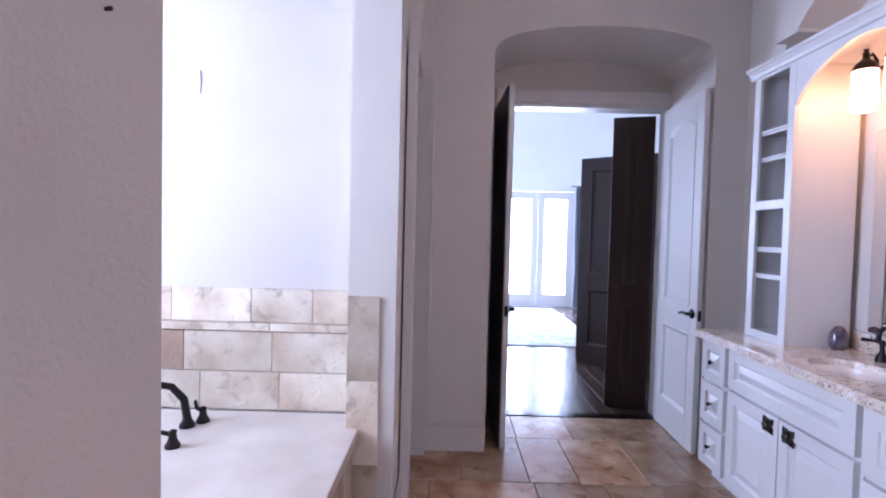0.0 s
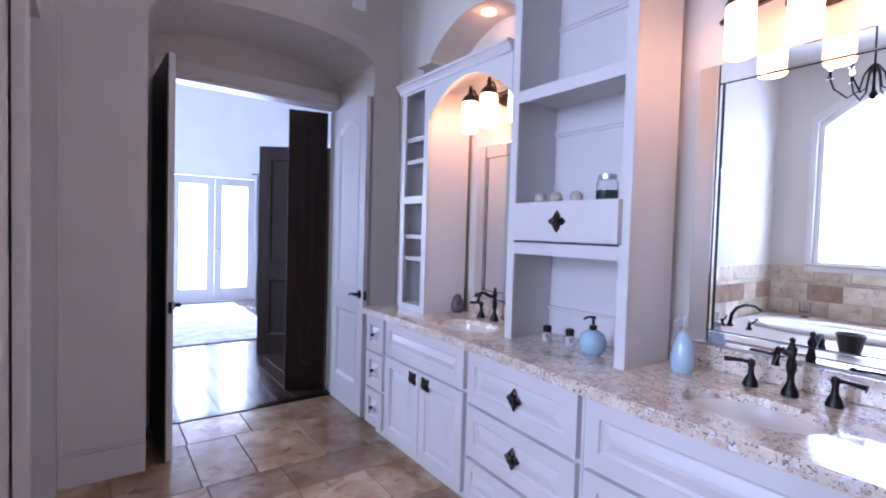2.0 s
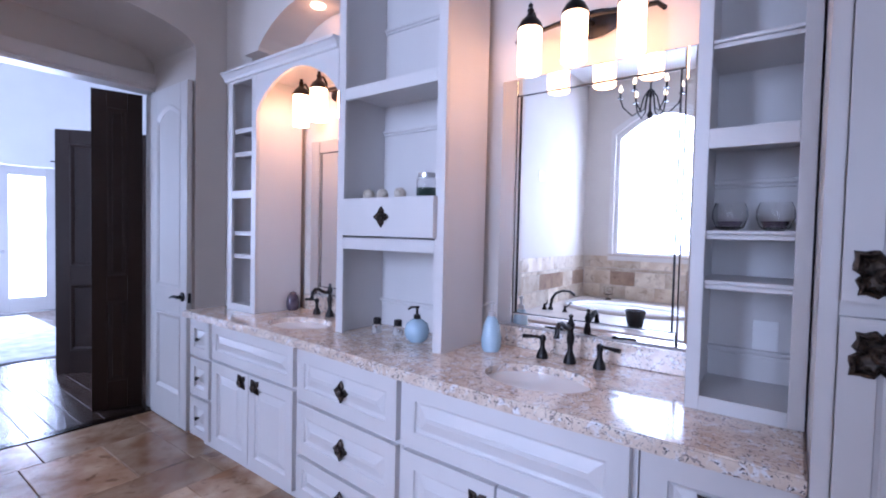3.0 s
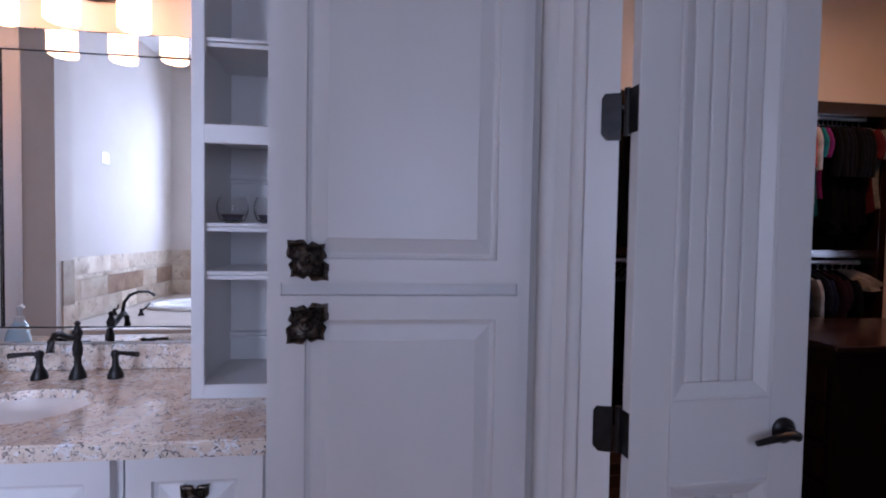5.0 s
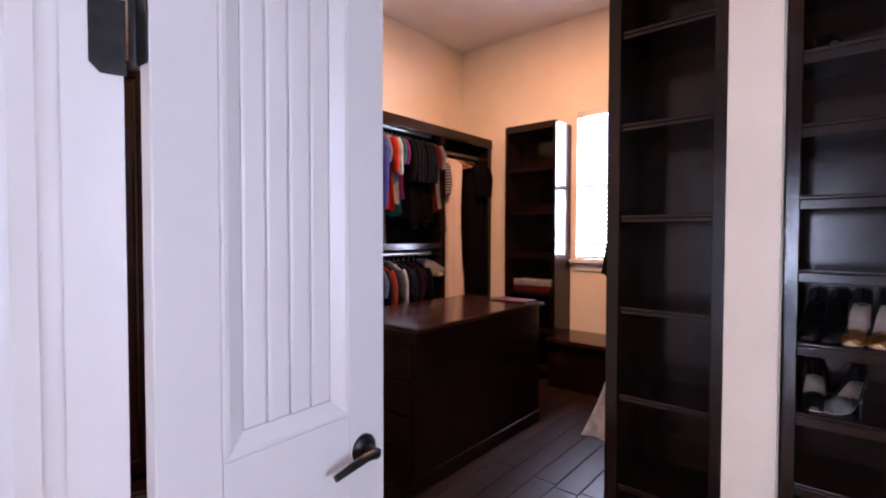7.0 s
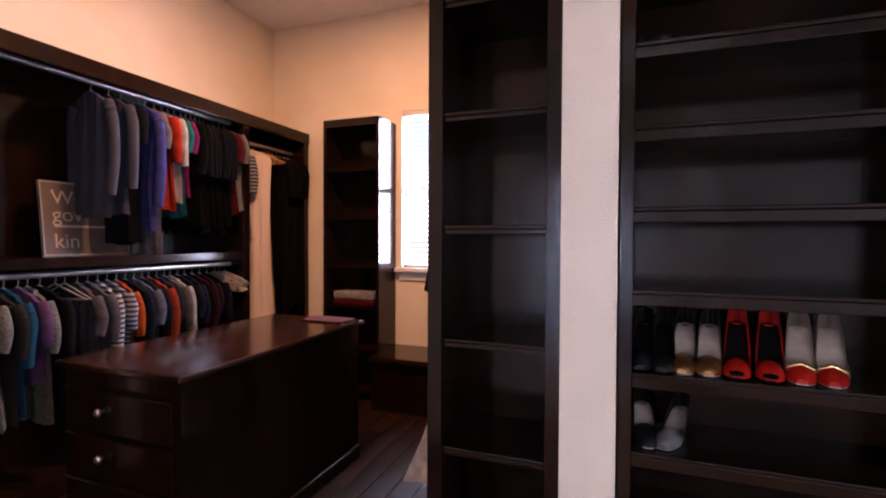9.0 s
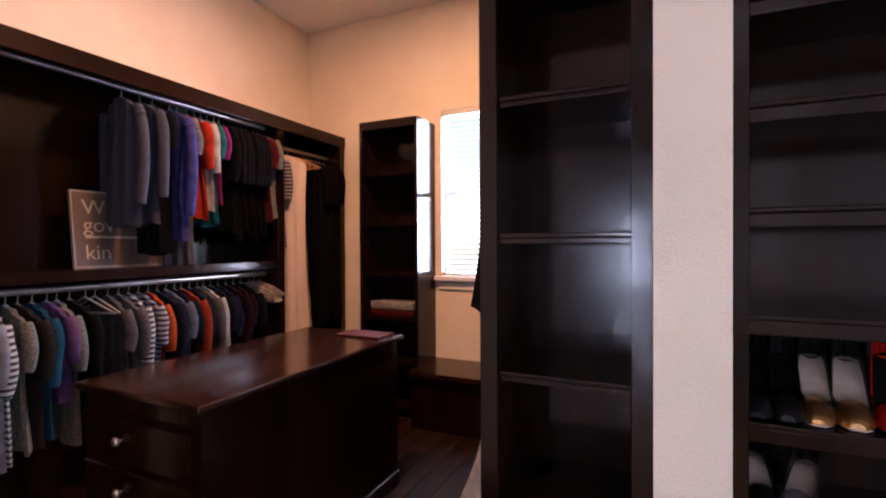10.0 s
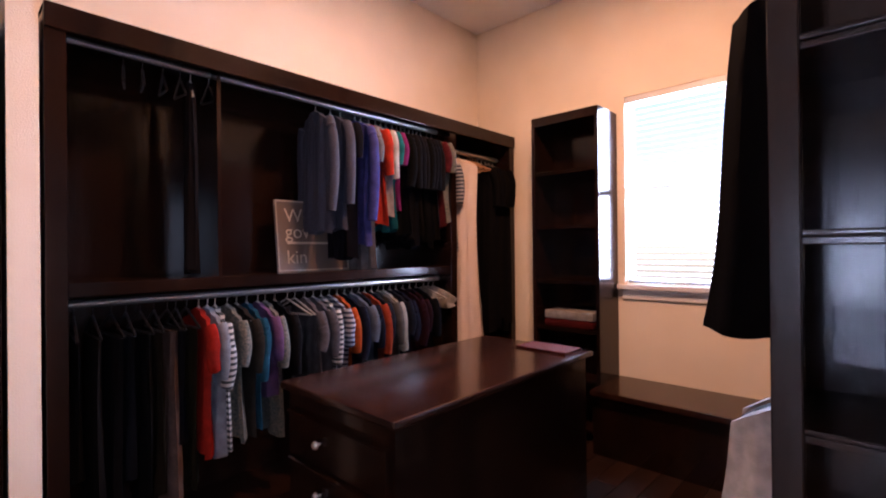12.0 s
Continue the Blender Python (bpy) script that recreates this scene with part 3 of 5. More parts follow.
# tall cabinet between the vanity and the closet doorway
TX = 1.86
u = thing("tall_cabinet", "tall white painted linen cabinet with two raised panel doors", "cabinet")
part("body", one(TX + 0.02, 2.566, -0.615, 0.052, 0, 2.95), CAB, u)
for a, b in ((-0.635, -0.600), (0.018, 0.052)):
    part("stile", one(TX, TX + 0.0195, a, b, 0, 2.95), CAB, u)
part("middle_rail", one(TX + 0.004, TX + 0.0195, -0.599, 0.017, 1.280, 1.312), CAB, u)
for z0, z1, kz in ((0.11, 1.280, 1.21), (1.312, 2.80, 1.37)):
    d = part("door", panel_front(-0.60, 0.016, z0, z1, 0.016), CAB, u)
    d.matrix_basis = pose(TX - 0.014, 0, 0)
    add_knob(d, BIG_KNOB, -0.0093, -0.052, kz, -45 if kz < 1.3 else 45)

# ---- closet doorway ----
u = thing("door_casing", "white painted moulded door casing", "casing", m=DIAG, kind="structure")
bm = bmesh.new()
CAS = [(-0.20, 0.002), (-0.20, 0.010), (-0.155, 0.012), (-0.148, 0.022), (-0.138, 0.028), (-0.124, 0.029), (-0.112, 0.024), (-0.104, 0.014), (-0.066, 0.011), (-0.060, 0.017), (-0.050, 0.021), (-0.036, 0.021), (-0.026, 0.017), (-0.022, 0.012), (-0.004, 0.011), (-0.004, 0.002)]
prism(bm, [(a, -0.10 - d) for a, d in CAS], 0.0, 2.56, "z")
part("side_casing", bm, DOORW, u, smooth=True)
part("head_casing", one(-0.004, 2.4, -0.125, -0.101, 2.5, 2.62, bevel=0.004), DOORW, u)


def build_leaf(parent, width, height, mat, bead=True, thick=0.036, low=0.87, high=1.05, s=0.105, rim=0.034, sunk=0.009, arched=False):
    """A framed door leaf from its hinge at the origin along +x: stiles, rails, mouldings, boarded or raised panels."""
    h = thick / 2
    for a, b in ((0, s), (width - s, width)):
        part("stile", one(a, b, -h, h, 0, height, bevel=0.002), mat, parent)
    for z0, z1 in ((0, 0.22), (low, high), (height - 0.13, height)):
        part("rail", one(s + 0.0003, width - s - 0.0003, -h, h, z0, z1), mat, parent)
    for z0, z1 in ((0.22, low), (high, height - 0.13)):
        bow = 0.07 if arched and z0 == high else 0.0
        for out in (-1, 1):
            bm = bmesh.new()
            rings = []
            for inset, y in ((0.0, h - 0.001), (0.004, h + 0.003), (0.012, h + 0.002), (rim, h - sunk), (rim, h - sunk - 0.005)):
                x0, x1, lo, hi = s + inset, width - s - inset, z0 + inset, z1 - inset - bow
                ring = [(x0, lo), (x1, lo)] + [(x1 + (x0 - x1) * k / 8, hi + bow * math.sin(math.pi * k / 8)) for k in range(9)]
                rings.append([bm.verts.new((x, out * y, z)) for x, z in ring])
            for p, q in zip(rings, rings[1:]):
                for k in range(len(p)):
                    j = (k + 1) % len(p)
                    bm.faces.new((p[k], p[j], q[j], q[k]))
            if bow:
                top = [(s + 0.001, z1), (s + 0.001, z1 - bow)] + [(s + (width - 2 * s) * k / 8, z1 - bow + bow * math.sin(math.pi * k / 8)) for k in range(1, 8)] + [(width - s - 0.001, z1 - bow), (width - s - 0.001, z1)]
                prism(bm, top, out * h * 0.3, out * h, "y")
            part("moulding", bm, mat, parent)
        if bead:
            n = max(4, round((width - 2 * s - 2 * rim) / 0.052))
            w = (width - 2 * s - 2 * rim) / n
            for i in range(n):
                a = s + rim + i * w
                part("board", one(a + 0.0008, a + w - 0.0008, -h + sunk - 0.002, h - sunk + 0.002, z0 + rim, z1 - rim, bevel=min(0.007, (h - sunk + 0.002) * 0.8)), mat, parent)
        else:
            bm = one(s + rim + 0.0005, width - s - rim - 0.0005, -h + 0.011, h - 0.011, z0 + rim, z1 - rim)
            part("panel", bm, mat, parent)


def lever_handle(parent, x, z, side, toward=-1):
    """Round rose and curved lever on one side of a door leaf."""
    bm = bmesh.new()
    lathe(bm, [(0.033, 0), (0.033, 0.006), (0.026, 0.012), (0.013, 0.014), (0.012, 0.045), (0, 0.046)], seg=20)
    bm.transform(Matrix.Translation((x, side * 0.018, z)) @ pose(0, 0, 0, -90 * side, 0, 0))
    tube(bm, [(x, side * 0.058, z), (x + toward * 0.03, side * 0.062, z + 0.004), (x + toward * 0.07, side * 0.062, z - 0.002), (x + toward * 0.112, side * 0.058, z - 0.012)], [0.011, 0.010, 0.009, 0.007], 10)
    return part("handle", bm, BRONZE, parent, "dark bronze lever handle", True)


door = thing("door_1", "white painted beadboard closet door standing open", "door", kind="structure")
DOOR_M = Matrix.Translation((1.690, -0.832, 0.008)) @ Matrix.Rotation(radians(-87.5), 4, "Z")
door.matrix_world = DOOR_M
build_leaf(door, 0.49, 2.44, DOORW, low=0.83, high=1.035, rim=0.042, sunk=0.012)
lever_handle(door, 0.425, 0.95, -1)
for z in (0.28, 0.955, 1.74, 2.25):
    bm = bmesh.new()
    box(bm, -0.003, -0.0005, -0.016, 0.02, z - 0.055, z + 0.055, bevel=0.001)
    tube(bm, [(-0.004, 0.028, z - 0.058), (-0.004, 0.028, z + 0.058)], 0.008, 10)
    part("hinge_leaf", bm, BRONZE, door, "dark bronze hinge leaf", True)
u = thing("door_jamb", "white painted closet door jamb", "door jamb", kind="structure")
bm = bmesh.new()
prism(bm, [(1.762, -0.743), (1.738, -0.818), (1.80, -0.828), (1.85, -0.76)], 0.0, 2.5, "z")
part("jamb", bm, DOORW, u)
JM = Matrix.Translation((1.738, -0.818, 0)) @ Matrix.Rotation(math.atan2(0.075, 0.024), 4, "Z")
for z in (0.28, 0.955, 1.74, 2.25):
    bm = bmesh.new()
    prism(bm, [(-0.004, z - 0.058), (0.030, z - 0.058), (0.044, z - 0.042), (0.044, z + 0.046), (0.036, z + 0.058), (-0.004, z + 0.058)], 0.0006, 0.003, "y")
    pl = part("hinge_plate", bm, BRONZE, u, "dark bronze hinge plate")
    pl.matrix_basis = JM

# ---- bathroom double door ----
for label, hx, dx, ang in (("white painted double door leaf standing open", 2.125, 1, -91.5), ("double door leaf standing open, its outer face dark stained", 0.80, -1, -88.0)):
    d = thing("door_2" if dx > 0 else "door_3", label, "door", kind="structure")
    d.matrix_world = Matrix.Translation((hx, 4.085, 0.008)) @ Matrix.Rotation(radians(ang), 4, "Z")
    build_leaf(d, 0.62, 2.44, DOORW, bead=False, low=0.80, high=0.98, arched=True)
    lever_handle(d, 0.56, 0.94, -1 if dx > 0 else 1)
    if dx < 0:
        part("dark_face", one(0.003, 0.617, -0.027, -0.0235, 0.003, 2.435), DARKD, d, "dark stained outer face")
    part("latch_plate", one(0.6205, 0.623, -0.011, 0.011, 0.90, 0.97), BRONZE, d, "dark bronze latch plate")
u = thing("door_frame", "white painted double door frame", "door frame", kind="structure")
for a in ((0.861, 0.885, 4.088, 4.24, 0, 2.47), (2.135, 2.159, 4.088, 4.24, 0, 2.47), (0.861, 2.159, 4.088, 4.24, 2.471, 2.499)):
    part("jamb", one(*a), DOORW, u)
part("head_casing", one(0.78, 2.24, 4.075, 4.0985, 2.5, 2.60, bevel=0.004), DOORW, u)
part("threshold", one(0.885, 2.135, 4.085, 4.16, -0.011, 0.006, bevel=0.002), DARK, u, "dark wood threshold")

# bedroom dark doors, seen through the opening
for label, m, w, h in (("dark stained narrow door leaf ajar at the bedroom opening", Matrix.Translation((2.13, 4.30, 0.0)) @ Matrix.Rotation(radians(163), 4, "Z"), 0.33, 2.47),
                       ("dark stained panel door standing open in the bedroom", Matrix.Translation((2.62, 5.25, 0.0)) @ Matrix.Rotation(radians(143), 4, "Z"), 0.85, 2.34)):
    d = thing("bedroom_door", label, "door")
    d.matrix_world = m
    build_leaf(d, w, h, DARKD, bead=False, low=0.86, high=1.04, s=min(0.12, w * 0.3))


# ---- closet: hanging unit on the east wall ----
UX, UT = 3.98, 2.53
u = thing("hanging_unit", "dark stained built-in hanging unit with rods and shelves", "wardrobe")
for a, b in ((-1.79, -1.715), (-4.28, -4.21), (-5.10, -5.03)):
    part("upright", one(UX, EX - 0.021, a, b, 0, UT, bevel=0.002), DARK, u)
part("top_rail", one(UX - 0.012, UX + 0.02, -5.10, -1.715, UT - 0.10, UT + 0.004, bevel=0.003), DARK, u)
part("top_board", one(UX + 0.021, EX - 0.001, -5.10, -1.715, UT - 0.03, UT), DARK, u)
part("back_board", one(EX - 0.02, EX - 0.001, -5.10, -1.715, 0.0, UT - 0.031), DARK, u)
part("shelf_board", one(UX + 0.02, EX - 0.0205, -4.209, -1.791, 1.32, 1.362, bevel=0.002), DARK, u)
part("shelf_rail", one(UX + 0.002, UX + 0.0195, -4.209, -1.791, 1.305, 1.364, bevel=0.002), DARK, u)
part("base_board", one(UX + 0.02, EX - 0.0205, -5.029, -1.791, 0.0, 0.10), DARK, u)
for y, z0, z1 in ((-2.44, 1.363, 2.499),):
    part("divider", one(UX + 0.06, EX - 0.0205, y - 0.01, y + 0.01, z0, z1), DARK, u)
ROD_X = 4.13
for y0, y1, z in ((-4.208, -1.792, 2.452), (-4.208, -1.792, 1.262), (-5.028, -4.282, 2.33)):
    bm = bmesh.new()
    tube(bm, [(ROD_X, y0, z), (ROD_X, y1, z)], 0.017, 14)
    part("rod", bm, CHROME, u, "chrome clothes rod", True)
u = thing("tall_unit", "dark stained tall closet unit with panel doors", "wardrobe")
part("body", one(UX + 0.02, EX - 0.001, -1.585, -0.82, 0, 2.43, bevel=0.004), DARK, u)
for ya, yb in ((-1.583, -1.206), (-1.2, -0.822)):
    d = part("door", panel_front(ya, yb, 0.06, 2.40, 0.0135), DARK, u)
    d.matrix_basis = pose(UX + 0.006, 0, 0)

# island with drawers
u = thing("island", "dark polished wood closet island with drawers", "dresser")
IX0, IX1, IY0, IY1, IZ = 2.63, 3.38, -3.86, -2.42, 0.93
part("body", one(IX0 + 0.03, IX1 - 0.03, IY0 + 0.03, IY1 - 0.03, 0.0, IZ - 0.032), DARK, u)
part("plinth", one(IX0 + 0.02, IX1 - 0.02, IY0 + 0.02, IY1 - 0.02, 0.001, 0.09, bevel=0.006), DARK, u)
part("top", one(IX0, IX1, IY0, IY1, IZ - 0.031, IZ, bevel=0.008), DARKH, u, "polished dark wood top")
for i in range(4):
    z1 = IZ - 0.105 - i * 0.20
    bm = bmesh.new()
    box(bm, IX0 + 0.06, IX1 - 0.06, IY1 - 0.0295, IY1 - 0.010, z1 - 0.185, z1, bevel=0.004)
    d = part("drawer", bm, DARK, u)
    bm = bmesh.new()
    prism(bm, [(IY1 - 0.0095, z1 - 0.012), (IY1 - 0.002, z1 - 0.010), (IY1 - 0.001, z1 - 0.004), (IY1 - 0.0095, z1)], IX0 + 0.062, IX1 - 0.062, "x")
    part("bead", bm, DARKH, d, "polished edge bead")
    bm = bmesh.new()
    lathe(bm, [(0.006, 0), (0.006, 0.01), (0.016, 0.016), (0.018, 0.022), (0.012, 0.03), (0, 0.031)], seg=12)
    bm.transform(Matrix.Translation(((IX0 + IX1) / 2 + 0.08, IY1 - 0.010, z1 - 0.09)) @ pose(0, 0, 0, -90, 0, 0))
    part("knob", bm, CHROME, d, "round glass-like metal knob", True)


def bookcase(name, label, x0, x1, yf, depth, z1, shelves, stile=0.05, lip=0.028):
    """Dark open case that faces north."""
    u = thing(name, label, "shelf")
    yb = yf - depth
    for a, b in ((x0, x0 + stile), (x1 - stile, x1)):
        part("stile", one(a, b, yf - 0.022, yf, 0, z1, bevel=0.002), DARK, u)
    for a, b in ((x0 + 0.001, x0 + 0.02), (x1 - 0.02, x1 - 0.001)):
        part("side_panel", one(a, b, yb, yf - 0.0225, 0, z1), DARK, u)
    part("back_panel", one(x0 + 0.0205, x1 - 0.0205, yb, yb + 0.012, 0, z1), DARK, u)
    part("top_board", one(x0 + 0.0205, x1 - 0.0205, yb + 0.0125, yf - 0.0225, z1 - 0.02, z1), DARK, u)
    part("top_rail", one(x0 + stile, x1 - stile, yf - 0.022, yf, z1 - 0.07, z1), DARK, u)
    for z in shelves:
        bm = bmesh.new()
        box(bm, x0 + 0.0205, x1 - 0.0205, yb + 0.0125, yf - 0.03, z - 0.02, z)
        box(bm, x0 + 0.0205, x1 - 0.0205, yf - 0.0295, yf - 0.014, z - 0.012, z + 0.001, bevel=0.004)
        box(bm, x0 + 0.0205, x1 - 0.0205, yf - 0.0295, yf - 0.019, z - lip, z - 0.0125, bevel=0.003)
        part("shelf_board", bm, DARK, u)
    return u


bookcase("shelf_tower", "tall dark stained open shelf tower", 1.19, 1.625, -2.505, 0.36, 3.0, (0.06, 0.41, 0.785, 1.145, 1.52, 1.89, 2.26, 2.63))
bookcase("shoe_shelf", "wide dark stained shoe shelf", -0.10, 1.03, -2.56, 0.34, 3.0, (0.10, 0.345, 0.59, 0.836, 1.076, 1.325, 1.572, 1.814, 2.06, 2.31), stile=0.04, lip=0.046)
bookcase("corner_tower", "dark stained corner shelf tower by the window", 3.02, 3.60, -4.80, 0.345, 2.57, (0.10, 0.48, 0.86, 1.24, 1.68, 2.12), stile=0.03)
u = thing("bench", "dark stained window bench", "bench")
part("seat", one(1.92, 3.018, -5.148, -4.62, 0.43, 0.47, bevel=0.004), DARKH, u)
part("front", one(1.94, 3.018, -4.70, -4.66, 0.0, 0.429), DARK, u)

# ---- bathroom tub ----
u = thing("tub_deck", "pale travertine tub platform", "tub deck")
part("top", one(-2.398, 0.03, 0.823, 2.628, 0.50, 0.55, bevel=0.006), DECK, u)
part("apron", one(-0.06, -0.006, 0.823, 2.44, 0.0, 0.499), GROUT, u)
bm = bmesh.new()
lathe(bm, [(0.40, 0.0), (0.41, 0.03), (0.395, 0.045), (0.365, 0.04), (0.345, 0.02), (0.34, 0.008), (0.0, 0.004)], (-1.30, 1.70, 0.551), 48, 1.0, 1.85)
solid("bathtub", bm, PORCELAIN, "white oval drop-in bathtub in the travertine deck", "bathtub", smooth=True)
u = thing("tub_filler", "dark bronze tub filler with lever valves on the deck", "faucet")
bm = bmesh.new()
lathe(bm, [(0.034, 0), (0.034, 0.01), (0.022, 0.03), (0.016, 0.05), (0, 0.05)], (-0.74, 2.42, 0.551), 16)
tube(bm, [(-0.74, 2.42, 0.59), (-0.75, 2.41, 0.68), (-0.79, 2.38, 0.745), (-0.86, 2.33, 0.775), (-0.95, 2.27, 0.765), (-1.0, 2.23, 0.72)], [0.018, 0.017, 0.016, 0.015, 0.014, 0.016], 12)
part("spout", bm, BRONZE, u, smooth=True)
for x, y, e in ((-0.70, 2.48, 0.0), (-0.69, 2.22, -0.09)):
    bm = bmesh.new()
    lathe(bm, [(0.030, 0), (0.030, 0.008), (0.018, 0.03), (0.014, 0.055), (0.018, 0.065), (0, 0.075)], (x, y, 0.551), 16)
    tube(bm, [(x, y, 0.60), (x + 0.5 * e - 0.02, y - 0.02, 0.625), (x + e - 0.02, y - 0.03, 0.66)], [0.010, 0.009, 0.007], 8)
    part("valve", bm, BRONZE, u, smooth=True)
u = thing("candle_holder", "clear glass candle holder on the tub deck", "candle holder")
bm = bmesh.new()
lathe(bm, [(0.05, 0), (0.045, 0.01), (0.012, 0.02), (0.012, 0.06), (0.055, 0.075), (0.06, 0.18), (0.056, 0.18), (0.05, 0.08), (0, 0.075)], (-2.2, 2.2, 0.551), 18)
part("glass", bm, GLASS, u, smooth=True)


def faucet(cx, cy, z=0.903):
    """Widespread bridge-less tap: gooseneck spout and two lever valves."""
    u = thing("faucet", "oil-rubbed bronze basin faucet with two lever handles", "faucet", m=pose(cx, cy, z), group="basin faucets")
    bm = bmesh.new()
    lathe(bm, [(0.027, 0), (0.027, 0.012), (0.02, 0.03), (0.012, 0.05), (0.011, 0.075), (0.015, 0.085), (0.017, 0.11), (0.011, 0.135), (0.014, 0.15), (0.017, 0.165), (0.010, 0.18), (0.007, 0.19), (0.011, 0.2), (0, 0.208)], seg=16)
    tube(bm, [(0, 0, 0.155), (-0.03, 0.002, 0.152), (-0.06, 0.004, 0.163), (-0.085, 0.005, 0.178), (-0.11, 0.005, 0.178), (-0.128, 0.005, 0.16), (-0.132, 0.005, 0.125)], [0.012, 0.011, 0.0105, 0.0105, 0.0105, 0.011, 0.014], 10)
    part("spout", bm, BRONZE, u, smooth=True)
    for s in (-1, 1):
        bm = bmesh.new()
        y = s * 0.125
        lathe(bm, [(0.026, 0), (0.026, 0.01), (0.019, 0.03), (0.011, 0.045), (0.010, 0.07), (0.015, 0.085), (0.012, 0.098), (0, 0.104)], (0, y, 0), 14)
        tube(bm, [(0, y, 0.088), (-0.012, y + s * 0.03, 0.092), (-0.02, y + s * 0.085, 0.088)], [0.008, 0.007, 0.010], 8)
        part("valve", bm, BRONZE, u, smooth=True)
    return u


faucet(2.44, 0.84)
faucet(2.46, 2.40)


def sconce(cy, z, label):
    """Three opal cylinders with bronze caps on a bowed bar and an oval back plate."""
    u = thing("vanity_light", label, "wall lamp")
    bm = bmesh.new()
    lathe(bm, [(0.0, 0.0), (0.06, 0.002), (0.068, 0.012), (0.05, 0.02), (0.0, 0.022)], seg=24, sx=0.9, sy=1.9)
    bm.transform(Matrix.Translation((2.566, cy, z + 0.22)) @ pose(0, 0, 0, 0, -90, 0))
    part("back_plate", bm, BRONZE, u, smooth=True)
    bm = bmesh.new()
    tube(bm, [(2.545, cy, z + 0.22), (2.415, cy, z + 0.2)], 0.012, 8)
    tube(bm, [(2.45, cy + 0.31, z + 0.17), (2.46, cy + 0.28, z + 0.2), (2.45, cy + 0.2, z + 0.2), (2.425, cy + 0.1, z + 0.2), (2.415, cy, z + 0.2), (2.425, cy - 0.1, z + 0.2), (2.45, cy - 0.2, z + 0.2), (2.46, cy - 0.28, z + 0.2), (2.45, cy - 0.31, z + 0.17)], 0.010, 8)
    part("bar", bm, BRONZE, u, smooth=True)
    for dy, x in ((0.21, 2.385), (0.0, 2.355), (-0.21, 2.385)):
        bm = bmesh.new()
        lathe(bm, [(0.045, 0.0), (0.05, 0.004), (0.05, 0.185), (0.047, 0.19), (0.044, 0.185), (0.044, 0.008)], (x, cy + dy, z), 24)
        s = part("shade", bm, SHADE, u, "lit opal glass shade", True)
        bm = bmesh.new()
        lathe(bm, [(0.053, 0.188), (0.052, 0.2), (0.038, 0.225), (0.02, 0.24), (0.012, 0.255), (0.015, 0.27), (0.008, 0.28), (0.011, 0.29), (0, 0.305)], (x, cy + dy, z), 18)
        tube(bm, [(x, cy + dy, z + 0.24), (x + 0.03, cy + dy, z + 0.27), (x + 0.055, cy + dy, z + 0.24), (x + 0.055, cy + dy, z + 0.2)], 0.007, 8)
        part("cap", bm, BRONZE, s, "dark bronze finial cap", True)
    return u


sconce(0.83, 2.125, "bronze three light vanity lamp, lit, above the near mirror")
sconce(2.40, 2.085, "bronze three light vanity lamp, lit, under the arch")

# chandelier over the tub
u = thing("chandelier", "dark iron candle chandelier, lit, over the tub", "chandelier", m=pose(-1.0, 1.44, 2.76))
bm = bmesh.new()
lathe(bm, [(0, -0.02), (0.02, 0.0), (0.035, 0.03), (0.015, 0.07), (0.01, 0.2), (0.02, 0.25), (0.008, 0.32), (0.008, 0.898), (0, 0.898)], seg=12)
part("stem", bm, BRONZE, u, smooth=True)
for i in range(6):
    a = 2 * math.pi * i / 6 + 0.3
    c, s = math.cos(a), math.sin(a)
    bm = bmesh.new()
    tube(bm, [(0.02 * c, 0.02 * s, 0.30), (0.07 * c, 0.07 * s, 0.22), (0.10 * c, 0.10 * s, 0.08), (0.18 * c, 0.18 * s, 0.03), (0.28 * c, 0.28 * s, 0.13), (0.31 * c, 0.31 * s, 0.23)], 0.008, 8)
    lathe(bm, [(0.03, 0.23), (0.034, 0.238), (0.012, 0.24), (0.012, 0.30), (0, 0.30)], (0.31 * c, 0.31 * s, 0), 12)
    arm = part("arm", bm, BRONZE, u, smooth=True)
    bm = bmesh.new()
    lathe(bm, [(0.008, 0.301), (0.021, 0.322), (0.018, 0.345), (0.004, 0.38), (0, 0.382)], (0.31 * c, 0.31 * s, 0), 10)
    part("bulb", bm, BULB, arm, "lit candle bulb", True)

